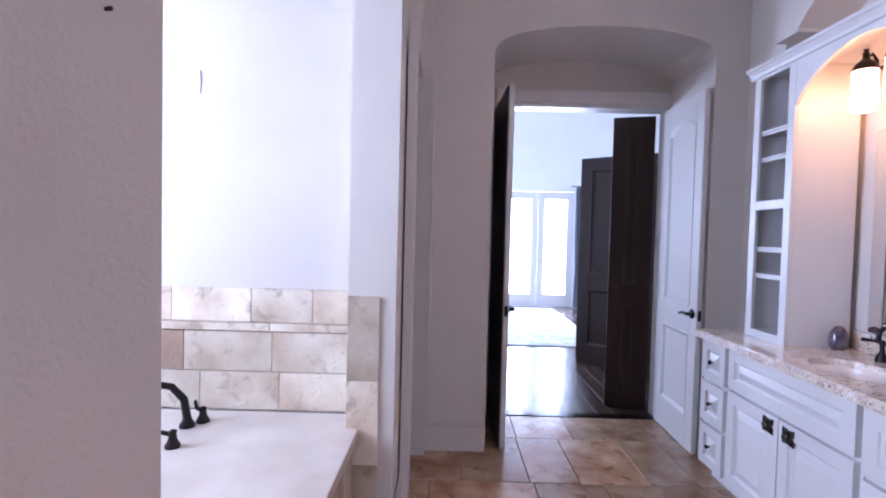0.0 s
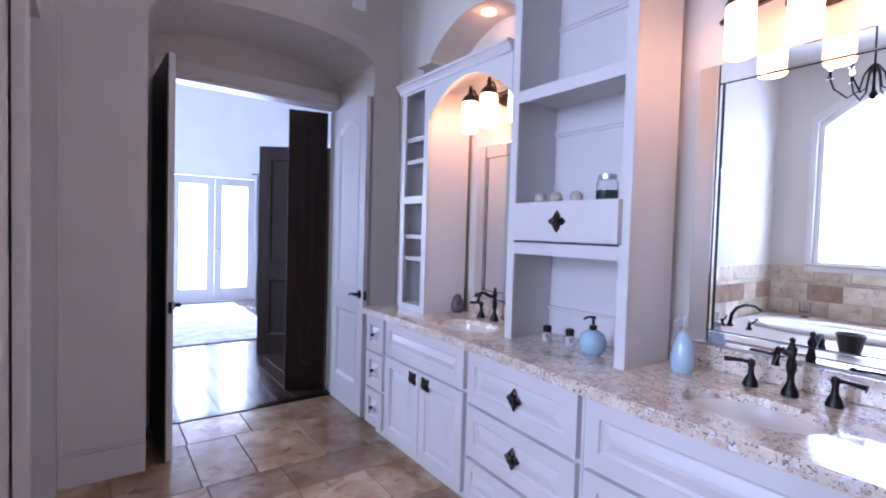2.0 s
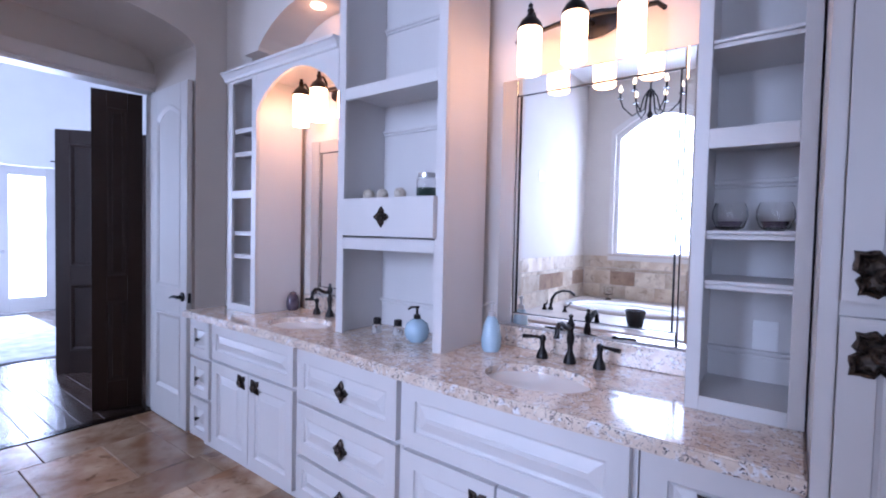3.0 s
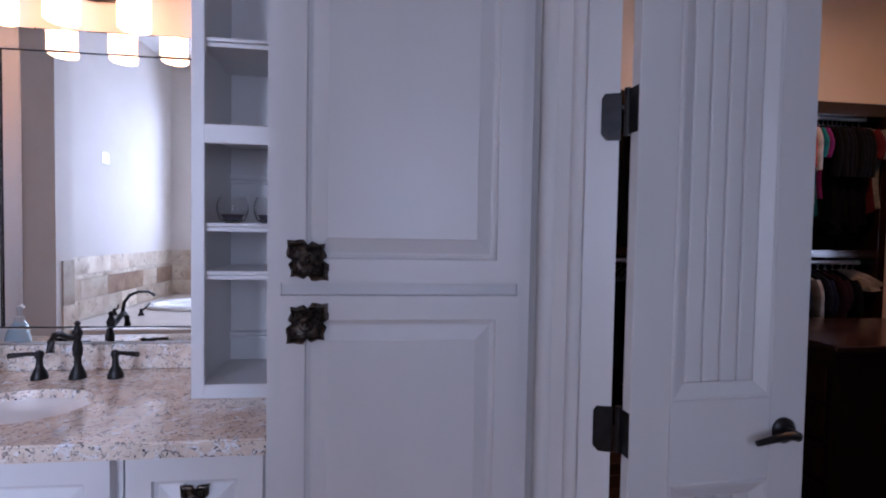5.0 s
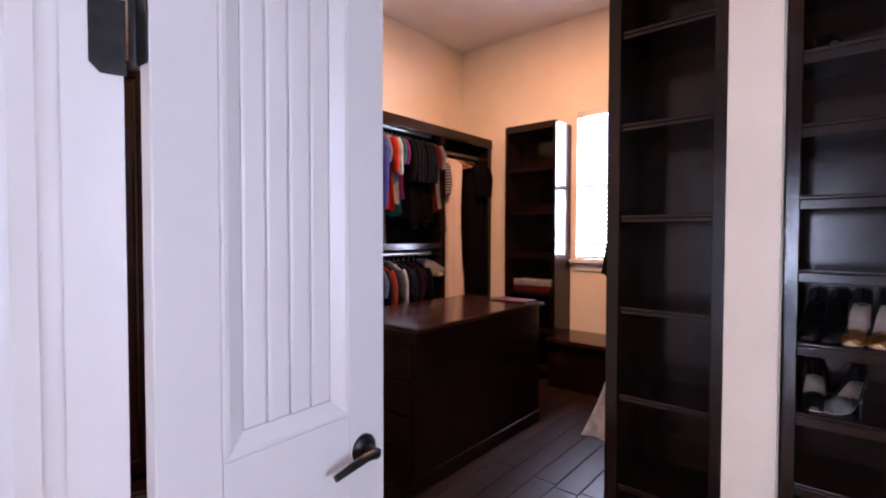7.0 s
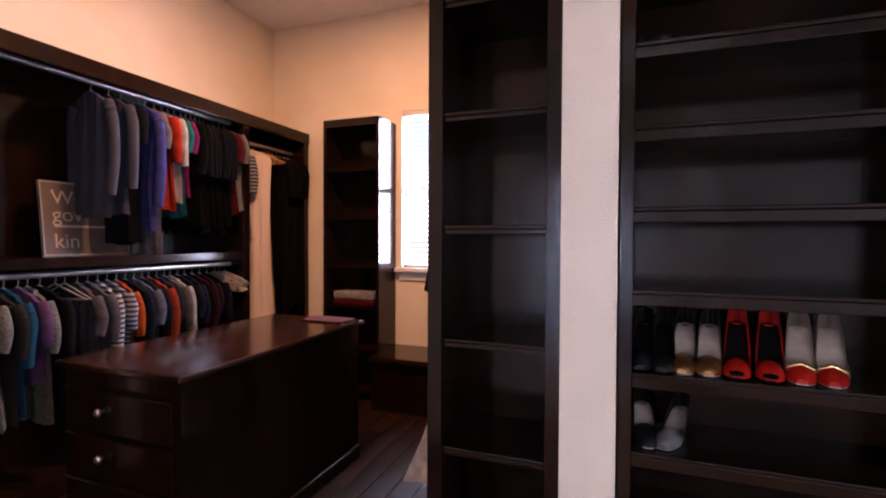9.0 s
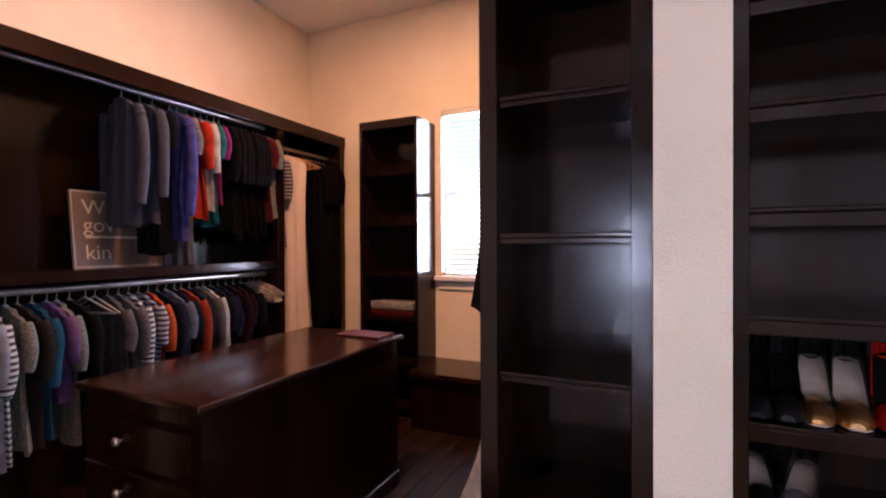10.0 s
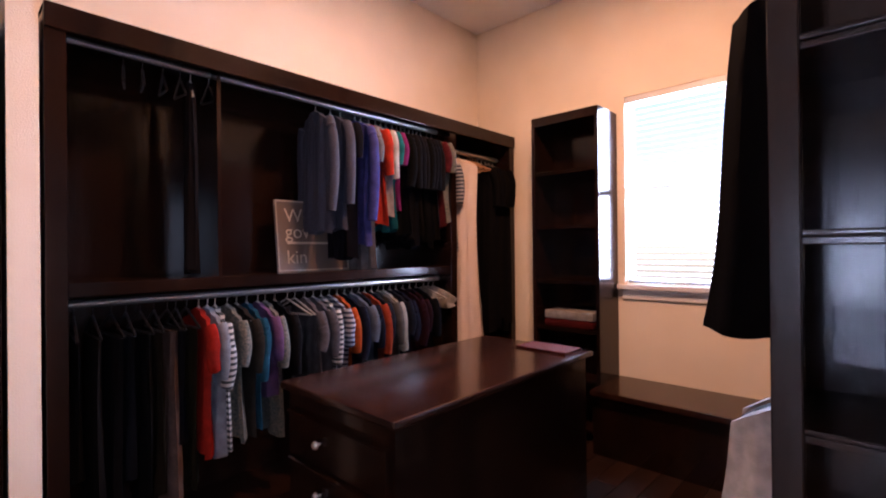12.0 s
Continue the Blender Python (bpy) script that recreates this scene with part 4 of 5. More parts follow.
# arched bath window
u = thing("window_1", "white framed arched window over the tub, bright with daylight", "window", kind="structure")
bm = bmesh.new()
for off, x0, x1 in ((0.0, -2.49, -2.43), (-0.06, -2.40, -2.375)):
    inner = [(WY0 + 0.06 + off, WZ0 + 0.06 + off)] + [(WY0 + 0.06 + off + (WY1 - WY0 - 0.12 - 2 * off) * i / 16, WZS - 0.06 - off + (WZC - WZS) * math.sin(math.pi * i / 16) + (0.0 if off == 0 else 0.0)) for i in range(17)] + [(WY1 - 0.06 - off, WZ0 + 0.06 + off)]
    outer = [(WY0 + off, WZ0 + off)] + [(WY0 + off + (WY1 - WY0 - 2 * off) * i / 16, WZS - off + (WZC - WZS) * math.sin(math.pi * i / 16)) for i in range(17)] + [(WY1 - off, WZ0 + off)]
    n = len(inner)
    vs = [[bm.verts.new((x, *p)) for p in pts] for x in (x0, x1) for pts in (inner, outer)]
    for k in range(n):
        j = (k + 1) % n
        bm.faces.new((vs[0][k], vs[0][j], vs[1][j], vs[1][k]))
        bm.faces.new((vs[2][k], vs[2][j], vs[3][j], vs[3][k]))
        bm.faces.new((vs[0][k], vs[0][j], vs[2][j], vs[2][k]))
        bm.faces.new((vs[1][k], vs[1][j], vs[3][j], vs[3][k]))
part("window_frame", bm, DOORW, u)
part("window_sill", one(-2.42, -2.35, WY0 - 0.06, WY1 + 0.06, WZ0 - 0.0, WZ0 + 0.03, bevel=0.004), DECK, u)

# french doors, curtain and rug in the bedroom
for k, (x0, x1) in enumerate(((1.555, 2.272), (2.278, 2.995))):
    u = thing("door_%d" % (4 + k), "white french door with a bright frosted pane", "door", kind="structure")
    for a in ((x0, x0 + 0.13, 0.01, 2.35), (x1 - 0.13, x1, 0.01, 2.35)):
        part("stile", one(a[0], a[1], 10.03, 10.08, a[2], a[3], bevel=0.004), DOORW, u)
    for a in ((0.01, 0.25), (2.20, 2.35)):
        part("rail", one(x0 + 0.131, x1 - 0.131, 10.03, 10.08, a[0], a[1], bevel=0.004), DOORW, u)
    g = part("pane", one(x0 + 0.131, x1 - 0.131, 10.05, 10.056, 0.251, 2.199), GLASS, u)
    g.visible_shadow = False
    if k == 1:
        bm = bmesh.new()
        lathe(bm, [(0.03, 0), (0.03, 0.01), (0.02, 0.05), (0, 0.055)], seg=12)
        lathe(bm, [(0.028, 0), (0.028, 0.015), (0, 0.02)], (0, 0.0, 0), 12)
        bm.transform(Matrix.Translation((x0 + 0.06, 10.029, 0.98)) @ pose(0, 0, 0, 90, 0, 0))
        part("handle", bm, CHROME, u, "nickel knob", True)
CURT = material("slate_curtain", (0.22, 0.23, 0.27), 0.9, bump=0.3, bump_scale=300)
bm = bmesh.new()
cols = []
for i in range(41):
    x = 3.0 + 0.30 * i / 40
    y = 9.88 + 0.035 * math.sin(i * 1.15)
    cols.append([bm.verts.new((x + 0.03 * math.sin(z * 2 + i * 0.3) * (1 - z / 2.5), y, z)) for z in (0.02, 0.8, 1.6, 2.44)])
for p, q in zip(cols, cols[1:]):
    for a in range(3):
        bm.faces.new((p[a], q[a], q[a + 1], p[a + 1]))
bmesh.ops.solidify(bm, geom=bm.faces[:], thickness=0.006)
u = thing("curtain", "slate grey floor length curtain on a dark rod", "curtain")
part("cloth", bm, CURT, u, smooth=True)
bm = bmesh.new()
tube(bm, [(2.9, 9.88, 2.46), (3.4, 9.88, 2.46)], 0.012, 8)
part("rod", bm, BRONZE, u, "dark rod")
RUG = material("pale_rug", (0.62, 0.62, 0.64), 0.95, second=(0.35, 0.37, 0.42), scale=6, bump=0.8, bump_scale=220)
bm = bmesh.new()
box(bm, -0.6, 2.55, 6.5, 9.7, 0.0005, 0.016, bevel=0.005)
solid("rug", bm, RUG, "pale grey patterned rug on the dark bedroom floor", "rug")

# baseboards
def baseboard(label, mat, *runs):
    bm = bmesh.new()
    for x0, x1, y0, y1 in runs:
        box(bm, x0, x1, y0, y1, 0.0, 0.17, bevel=0.003)
        dx, dy = (0.004 if x1 - x0 < 0.05 else 0), (0.004 if y1 - y0 < 0.05 else 0)
        box(bm, x0 + dx, x1 - dx, y0 + dy, y1 - dy, 0.171, 0.19, bevel=0.004)
    solid("baseboard", bm, mat, label, "baseboard", kind="structure")


baseboard("greige moulded baseboard on the arched wall", WALL, (0.302, 0.70, 3.432, 3.449), (2.14, 2.358, 3.432, 3.449))
baseboard("greige moulded baseboard on the pier", WALL, (0.191, 0.206, 2.47, 2.83))
baseboard("white closet baseboard", DOORW, (1.66, 4.3, SY + 0.001, SY + 0.016))
u = thing("door_casing", "greige casing of the side room doorway", "casing", kind="structure")
part("side_casing", one(0.20, 0.245, 2.70, 2.838, 0, 2.44, bevel=0.004), WALL, u)
part("far_casing", one(0.301, 0.318, 3.37, 3.43, 0.2, 2.50, bevel=0.004), WALL, u)


def plate(name, label, m, w, h, mat=None):
    u = thing(name, label, name.replace("_", " "), m=m)
    part("plate", one(-w / 2, w / 2, -0.006, -0.0005, -h / 2, h / 2, bevel=0.002), mat or PORCELAIN, u)
    for dz in (-h * 0.2, h * 0.2):
        part("socket", one(-w * 0.22, w * 0.22, -0.0075, -0.0062, dz - h * 0.13, dz + h * 0.13, bevel=0.0005), PORCELAIN, u)


plate("wall_switch", "white switch plate on the wall above the tub", pose(-0.87, 2.65, 2.165), 0.12, 0.115)
plate("wall_sensor", "small white box high on the arched wall", pose(2.0, 3.45, 3.08), 0.11, 0.08)
plate("wall_outlet", "white double outlet at the back of the narrow tower", pose(2.5155, 0.17, 1.10, 0, 0, 90), 0.075, 0.115)
u = thing("downlight", "lit recessed downlight over the vanity niche", "ceiling lamp")
bm = bmesh.new()
lathe(bm, [(0.045, 0), (0.045, -0.006), (0.03, -0.006), (0.028, -0.002), (0, -0.002)], (2.42, 2.5, 2.815), 20)
part("lens", bm, BULB, u)
lamp("niche_bulb", "POINT", pose(2.42, 2.5, 2.77), 0.8, BULB_WARM, radius=0.03)
bm = bmesh.new()
tube(bm, [(0.11, 0.736, 1.642), (0.116, 0.736, 1.643)], 0.002, 8)
solid("nail", bm, BRONZE, "small dark picture nail in the wall", "nail")

# things on the vanity
BLUE = material("pale_blue_ceramic", (0.42, 0.56, 0.66), 0.12, second=(0.38, 0.52, 0.62), bump=0.0, coat=0.5)
PURPLE = material("dark_purple_ceramic", (0.05, 0.035, 0.06), 0.15, second=(0.12, 0.09, 0.12), scale=25, bump=0.0, coat=0.5)
SHELL = material("bone_white_shell", (0.62, 0.56, 0.47), 0.6, second=(0.42, 0.36, 0.28), scale=60, bump=0.7, bump_scale=120)
GREEN = material("green_salt", (0.03, 0.08, 0.06), 0.7, bump=0.6)


def dispenser(x, y, z, body, label, ball=False):
    u = thing("soap_dispenser", label, "soap dispenser", m=pose(x, y, z, 0, 0, 160))
    bm = bmesh.new()
    if ball:
        lathe(bm, [(0.035, 0), (0.055, 0.02), (0.062, 0.055), (0.052, 0.09), (0.028, 0.108), (0.018, 0.112), (0, 0.112)], seg=24)
    else:
        lathe(bm, [(0.036, 0), (0.045, 0.02), (0.047, 0.06), (0.036, 0.12), (0.02, 0.155), (0.016, 0.16), (0, 0.16)], seg=24)
    part("bottle", bm, body, u, smooth=True)
    bm = bmesh.new()
    b = 0.112 if ball else 0.16
    lathe(bm, [(0.017, b), (0.017, b + 0.02), (0.006, b + 0.022), (0.006, b + 0.05), (0.011, b + 0.052), (0.011, b + 0.062), (0, b + 0.064)], seg=14)
    tube(bm, [(0, 0, b + 0.057), (0.03, 0, b + 0.06), (0.05, 0, b + 0.05)], 0.005, 8)
    part("pump", bm, BRONZE if ball else CHROME, u, "metal pump", True)


dispenser(2.40, 1.20, 0.903, BLUE, "pale blue ceramic soap dispenser with a chrome pump")
dispenser(2.31, 1.57, 0.903, BLUE, "round pale blue ceramic dispenser with a dark pump", True)
bm = bmesh.new()
lathe(bm, [(0.03, 0), (0.042, 0.015), (0.046, 0.05), (0.038, 0.09), (0.02, 0.118), (0, 0.125)], (2.45, 2.76, 0.903), 20, 1, 0.85)
solid("bud_vase", bm, PURPLE, "small dark purple glazed ceramic vase", "vase", smooth=True)
for x, y in ((2.33, 1.86), (2.36, 1.74), (2.30, 1.40)):
    u = thing("perfume_jar", "small glass jar with a dark lid", "jar", m=pose(x, y, 0.903), group="small jars")
    bm = bmesh.new()
    lathe(bm, [(0.024, 0), (0.026, 0.004), (0.026, 0.04), (0.018, 0.046), (0, 0.046)], seg=16)
    part("jar", bm, GLASS, u, smooth=True)
    bm = bmesh.new()
    lathe(bm, [(0.021, 0.0465), (0.022, 0.075), (0.016, 0.08), (0, 0.08)], seg=16)
    part("lid", bm, BRONZE, u, "dark lid", True)
for i, y in enumerate((1.90, 1.80, 1.68)):
    bm = bmesh.new()
    bmesh.ops.create_icosphere(bm, subdivisions=3, radius=0.03)
    for v in bm.verts:
        v.co *= 1 + 0.16 * noise.noise(v.co * 70 + Vector((i * 3, 0, 0)))
        v.co.z = max(v.co.z, -0.026)
    bm.transform(pose(2.29, y, 1.627, 0, 0, 40 * i))
    solid("sea_shell", bm, SHELL, "small round bone coloured shell ornament", "ornament", group="shells on the shelf", smooth=True)
u = thing("glass_jar", "clear glass jar with green salts and a metal lid", "jar", m=pose(2.30, 1.52, 1.601))
bm = bmesh.new()
lathe(bm, [(0.045, 0), (0.048, 0.006), (0.048, 0.085), (0.04, 0.098), (0.037, 0.098), (0.044, 0.083), (0.044, 0.05), (0, 0.05)], seg=24)
part("jar", bm, GLASS, u, smooth=True)
bm = bmesh.new()
lathe(bm, [(0.043, 0.008), (0.043, 0.048), (0, 0.048)], seg=20)
part("filling", bm, GREEN, u, "dark green salts")
bm = bmesh.new()
lathe(bm, [(0.041, 0.0985), (0.041, 0.118), (0.036, 0.121), (0, 0.121)], seg=20)
part("lid", bm, CHROME, u, "brushed metal lid", True)
for y in (0.27, 0.15):
    u = thing("votive_glass", "round clear glass votive with a dark candle", "votive", m=pose(2.30, y, 1.4655), group="glass votives")
    bm = bmesh.new()
    lathe(bm, [(0.022, 0), (0.04, 0.01), (0.051, 0.04), (0.05, 0.065), (0.042, 0.088), (0.04, 0.088), (0.047, 0.065), (0.047, 0.04), (0.036, 0.013), (0, 0.011)], seg=24)
    part("glass", bm, GLASS, u, smooth=True)
    bm = bmesh.new()
    lathe(bm, [(0.03, 0.0135), (0.038, 0.03), (0, 0.031)], seg=18)
    part("candle", bm, PURPLE, u, "dark wax")
u = thing("waste_basket", "black basket behind the tub", "basket", m=pose(-0.35, 1.35, 0.551))
bm = bmesh.new()
lathe(bm, [(0.07, 0), (0.10, 0.16), (0.095, 0.16), (0.068, 0.006), (0, 0.006)], seg=18)
part("body", bm, BLACK, u)

# ---- closet window ----
u = thing("window_2", "closet window with white horizontal blinds, bright with daylight", "window", kind="structure")
for a in ((CWX0 + 0.001, CWX0 + 0.04, CWZ0, CWZ1), (CWX1 - 0.04, CWX1 - 0.001, CWZ0, CWZ1), (CWX0 + 0.041, CWX1 - 0.041, CWZ1 - 0.04, CWZ1), (CWX0 + 0.041, CWX1 - 0.041, CWZ0, CWZ0 + 0.04), (CWX0 + 0.041, CWX1 - 0.041, 1.93, 1.97)):
    part("window_frame", one(a[0], a[1], SY - 0.10, SY - 0.06, a[2], a[3]), DOORW, u)
part("window_sill", one(CWX0 - 0.05, CWX1 + 0.05, SY + 0.001, SY + 0.06, CWZ0 - 0.04, CWZ0 - 0.005, bevel=0.004), DOORW, u)
part("apron", one(CWX0 - 0.02, CWX1 + 0.02, SY + 0.001, SY + 0.018, CWZ0 - 0.12, CWZ0 - 0.041, bevel=0.004), DOORW, u)
part("blind_rail", one(CWX0 + 0.005, CWX1 - 0.005, SY - 0.05, SY - 0.002, CWZ1 - 0.05, CWZ1 - 0.002, bevel=0.003), DOORW, u)
SLAT = bpy.data.materials.new("white_blind_slat")
SLAT.use_nodes = True
nb = SLAT.node_tree.nodes["Principled BSDF"]
nb.inputs["Base Color"].default_value = (0.8, 0.82, 0.85, 1)
nb.inputs["Roughness"].default_value = 0.5
nb.inputs["Transmission Weight"].default_value = 0.25
bm = bmesh.new()
box(bm, CWX0 + 0.008, CWX1 - 0.008, -0.024, 0.024, -0.0015, 0.0015)
slat_me = mesh_of("slat", bm, SLAT)
for i in range(31):
    s = new("slat", slat_me)
    s.parent = u
    s.matrix_basis = pose(0, SY - 0.03, CWZ0 + 0.03 + i * 0.0455, -12, 0, 0)


# ---- clothes ----
CLOTH = {}


def cloth(rgb):
    if rgb not in CLOTH:
        CLOTH[rgb] = material("cloth", tuple(c * (0.40 if max(rgb) > 0.1 else 0.16) for c in rgb), 0.9, second=tuple(c * (0.25 if max(rgb) > 0.1 else 0.09) for c in rgb), scale=18, bump=0.35, bump_scale=350, spec=0.05)
    return CLOTH[rgb]


STRIPE = stripe_material("striped_cloth", (0.26, 0.25, 0.24), (0.012, 0.015, 0.018), 0.03)
NAVY_STRIPE = stripe_material("navy_striped_cloth", (0.18, 0.18, 0.20), (0.01, 0.012, 0.03), 0.03)
SPECK = material("speckled_cloth", (0.12, 0.105, 0.08), 0.9, second=(0.02, 0.03, 0.03), scale=90, bump=0.3)
HEATHER = material("heather_cloth", (0.030, 0.034, 0.058), 0.9, second=(0.012, 0.013, 0.024), scale=120, bump=0.5, bump_scale=300)
IVORY = material("ivory_satin", (0.50, 0.41, 0.36), 0.55, second=(0.43, 0.35, 0.30), scale=5, bump=0.3, bump_scale=25, stretch=(1, 1, 0.2))
WIRE = material("pale_hanger_plastic", (0.22, 0.20, 0.18), 0.4, bump=0.0)
WOODH = material("wood_hanger", (0.35, 0.18, 0.08), 0.4, second=(0.25, 0.12, 0.05), scale=20)


def hanger(u, z_top, w, mat):
    bm = bmesh.new()
    tube(bm, [(0.0, 0, z_top - 0.02), (0.014, 0, z_top - 0.002), (0.004, 0, z_top + 0.016), (-0.012, 0, z_top + 0.006), (0, 0, z_top - 0.055)][::-1], 0.0025, 6)
    tube(bm, [(-w, 0, z_top - 0.15), (0, 0, z_top - 0.058), (w, 0, z_top - 0.15)], 0.006, 6)
    tube(bm, [(-w, 0, z_top - 0.15), (w, 0, z_top - 0.152)], 0.005, 6)
    part("hanger", bm, mat, u, "clothes hanger", True)


def garment(x, y, z_rod, length, mat, label, seed, w=0.21, sleeve=0.25, thick=0.03, flare=0.0, turn=0.0, hang=WIRE, trousers=False):
    """A piece of clothing on its hanger, hung across the rod, with soft folds."""
    u = thing("hung_garment", label, "clothing", m=pose(x, y, z_rod, 0, 0, turn))
    rnd = random.Random(seed)
    hanger(u, 0.0, w * 0.82, hang)
    top = -0.062 if not trousers else -0.16
    if trousers:
        w, sleeve = 0.13, 0.0
    nu, nv = 22, 18
    p1, p2 = rnd.uniform(0, 6), rnd.uniform(0, 6)
    bm = bmesh.new()
    sides = []
    for s in (-1, 1):
        g = []
        for j in range(nv + 1):
            v = j / nv
            row = []
            for i in range(nu + 1):
                q = 2 * i / nu - 1
                half = w * (1.0 + flare * v - 0.10 * math.sin(math.pi * v)) + 0.012 * math.sin(v * 5 + p1)
                drop = 0.10 * abs(q) ** 1.4 * (1 - v) if not trousers else 0.0
                fold = 0.012 * v * math.sin(q * 9 + p1 + 2 * v) + 0.006 * math.sin(q * 17 + p2)
                edge = (1 - abs(q) ** 4) * thick * (0.55 + 0.45 * v) * rnd.uniform(0.9, 1.1)
                row.append(bm.verts.new((q * half, s * edge + fold, top - drop - v * length + 0.012 * math.sin(q * 6 + p2) * v)))
            g.append(row)
        sides.append(g)
    for s, g in enumerate(sides):
        for j in range(nv):
            for i in range(nu):
                f = (g[j][i], g[j][i + 1], g[j + 1][i + 1], g[j + 1][i])
                bm.faces.new(f if s else f[::-1])
    for a, b in (([r[0] for r in sides[0]], [r[0] for r in sides[1]]), ([r[-1] for r in sides[0]], [r[-1] for r in sides[1]]), (sides[0][0], sides[1][0]), (sides[0][-1], sides[1][-1])):
        for i in range(len(a) - 1):
            bm.faces.new((a[i], a[i + 1], b[i + 1], b[i]))
    part("cloth", bm, mat, u, smooth=True)
    if sleeve:
        for s in (-1, 1):
            bm = bmesh.new()
            pts = [(s * w * 0.86, 0, top - 0.085), (s * (w + 0.012), rnd.uniform(-0.01, 0.01), top - 0.16), (s * (w + 0.015), rnd.uniform(-0.02, 0.02), top - 0.1 - sleeve * 0.6), (s * (w + 0.005), rnd.uniform(-0.02, 0.02), top - 0.1 - sleeve)]
            for _ in range(2):
                ring = [Vector(p) for p in pts]
                pts = [ring[0]] + [q for p, n in zip(ring, ring[1:]) for q in (p.lerp(n, 0.25), p.lerp(n, 0.75))] + [ring[-1]]
            tube(bm, pts, [0.034 + 0.010 * math.sin(math.pi * (0.2 + 0.7 * k / (len(pts) - 1))) for k in range(len(pts))], 12)
            for vtx in bm.verts:
                vtx.co.y *= 0.75
            part("sleeve", bm, mat, u, smooth=True)
    return u


def black(i):
    return cloth(((0.012, 0.012, 0.014), (0.02, 0.018, 0.022), (0.014, 0.015, 0.025), (0.025, 0.02, 0.018))[i % 4])


TOP = [(-3.08, 0.78, HEATHER, "slate heather cardigan on a hanger", 0.55), (-3.19, 0.76, HEATHER, "grey heather jumper on a hanger", 0.5), (-3.27, 0.95, cloth((0.03, 0.03, 0.05)), "dark navy dress on a hanger", 0.2),
       (-3.39, 0.86, cloth((0.10, 0.11, 0.42)), "blue top on a hanger", 0.6), (-3.44, 1.03, cloth((0.28, 0.27, 0.29)), "grey long shirt on a hanger", 0.2), (-3.51, 0.72, cloth((0.62, 0.05, 0.02)), "orange-red top on a hanger", 0.28),
       (-3.57, 0.66, cloth((0.68, 0.64, 0.62)), "white blouse on a hanger", 0.3), (-3.62, 0.76, cloth((0.02, 0.20, 0.22)), "teal top on a hanger", 0.2), (-3.67, 0.62, cloth((0.26, 0.03, 0.16)), "magenta top on a hanger", 0.2)]
for i, (y, ln, mt, lb, sl) in enumerate(TOP):
    garment(ROD_X, y, 2.452, ln, mt, lb, i, w=0.19, sleeve=sl, turn=(i * 7) % 9 - 4)
for i in range(8):
    garment(ROD_X, -3.73 - i * 0.042, 2.452, 0.78 + 0.05 * (i % 3), black(i), "black top on a hanger", 30 + i, sleeve=0.35, turn=(i * 5) % 7 - 3)
garment(ROD_X, -4.09, 2.452, 0.72, cloth((0.14, 0.02, 0.025)), "dark red top on a hanger", 50, sleeve=0.2)
garment(ROD_X, -4.145, 2.452, 0.68, SPECK, "pale patterned top on a hanger", 51, sleeve=0.2)
garment(ROD_X, -2.33, 2.452, 1.0, cloth((0.035, 0.025, 0.025)), "long dark scarf hanging from the rod", 52, w=0.05, sleeve=0, thick=0.025)
for i, y in enumerate((-2.03, -2.11, -2.20, -2.28, -2.42)):
    u = thing("empty_hanger", "empty clip hanger on the rod", "hanger", m=pose(ROD_X, y, 2.452, 0, 0, 8 * i - 16), group="empty hangers")
    hanger(u, 0.0, 0.06, BRONZE)
garment(ROD_X, -4.34, 2.33, 0.78, NAVY_STRIPE, "navy and white striped top on a hanger", 60, w=0.12, sleeve=0.3)
garment(ROD_X - 0.02, -4.46, 2.33, 1.72, IVORY, "long ivory gown on a hanger", 61, w=0.20, sleeve=0, thick=0.13, flare=0.2)
for i in range(4):
    u = thing("empty_hanger", "empty wooden hanger on the rod", "hanger", m=pose(ROD_X, -4.60 - i * 0.035, 2.33, 0, 0, 12 * i - 10), group="empty hangers")
    hanger(u, 0.0, 0.19, WOODH)
for i in range(5):
    garment(ROD_X, -4.74 - i * 0.055, 2.33, 1.5 - 0.06 * (i % 3), black(i + 1), "long black dress on a hanger", 70 + i, sleeve=0.3, turn=(i * 4) % 7 - 3)

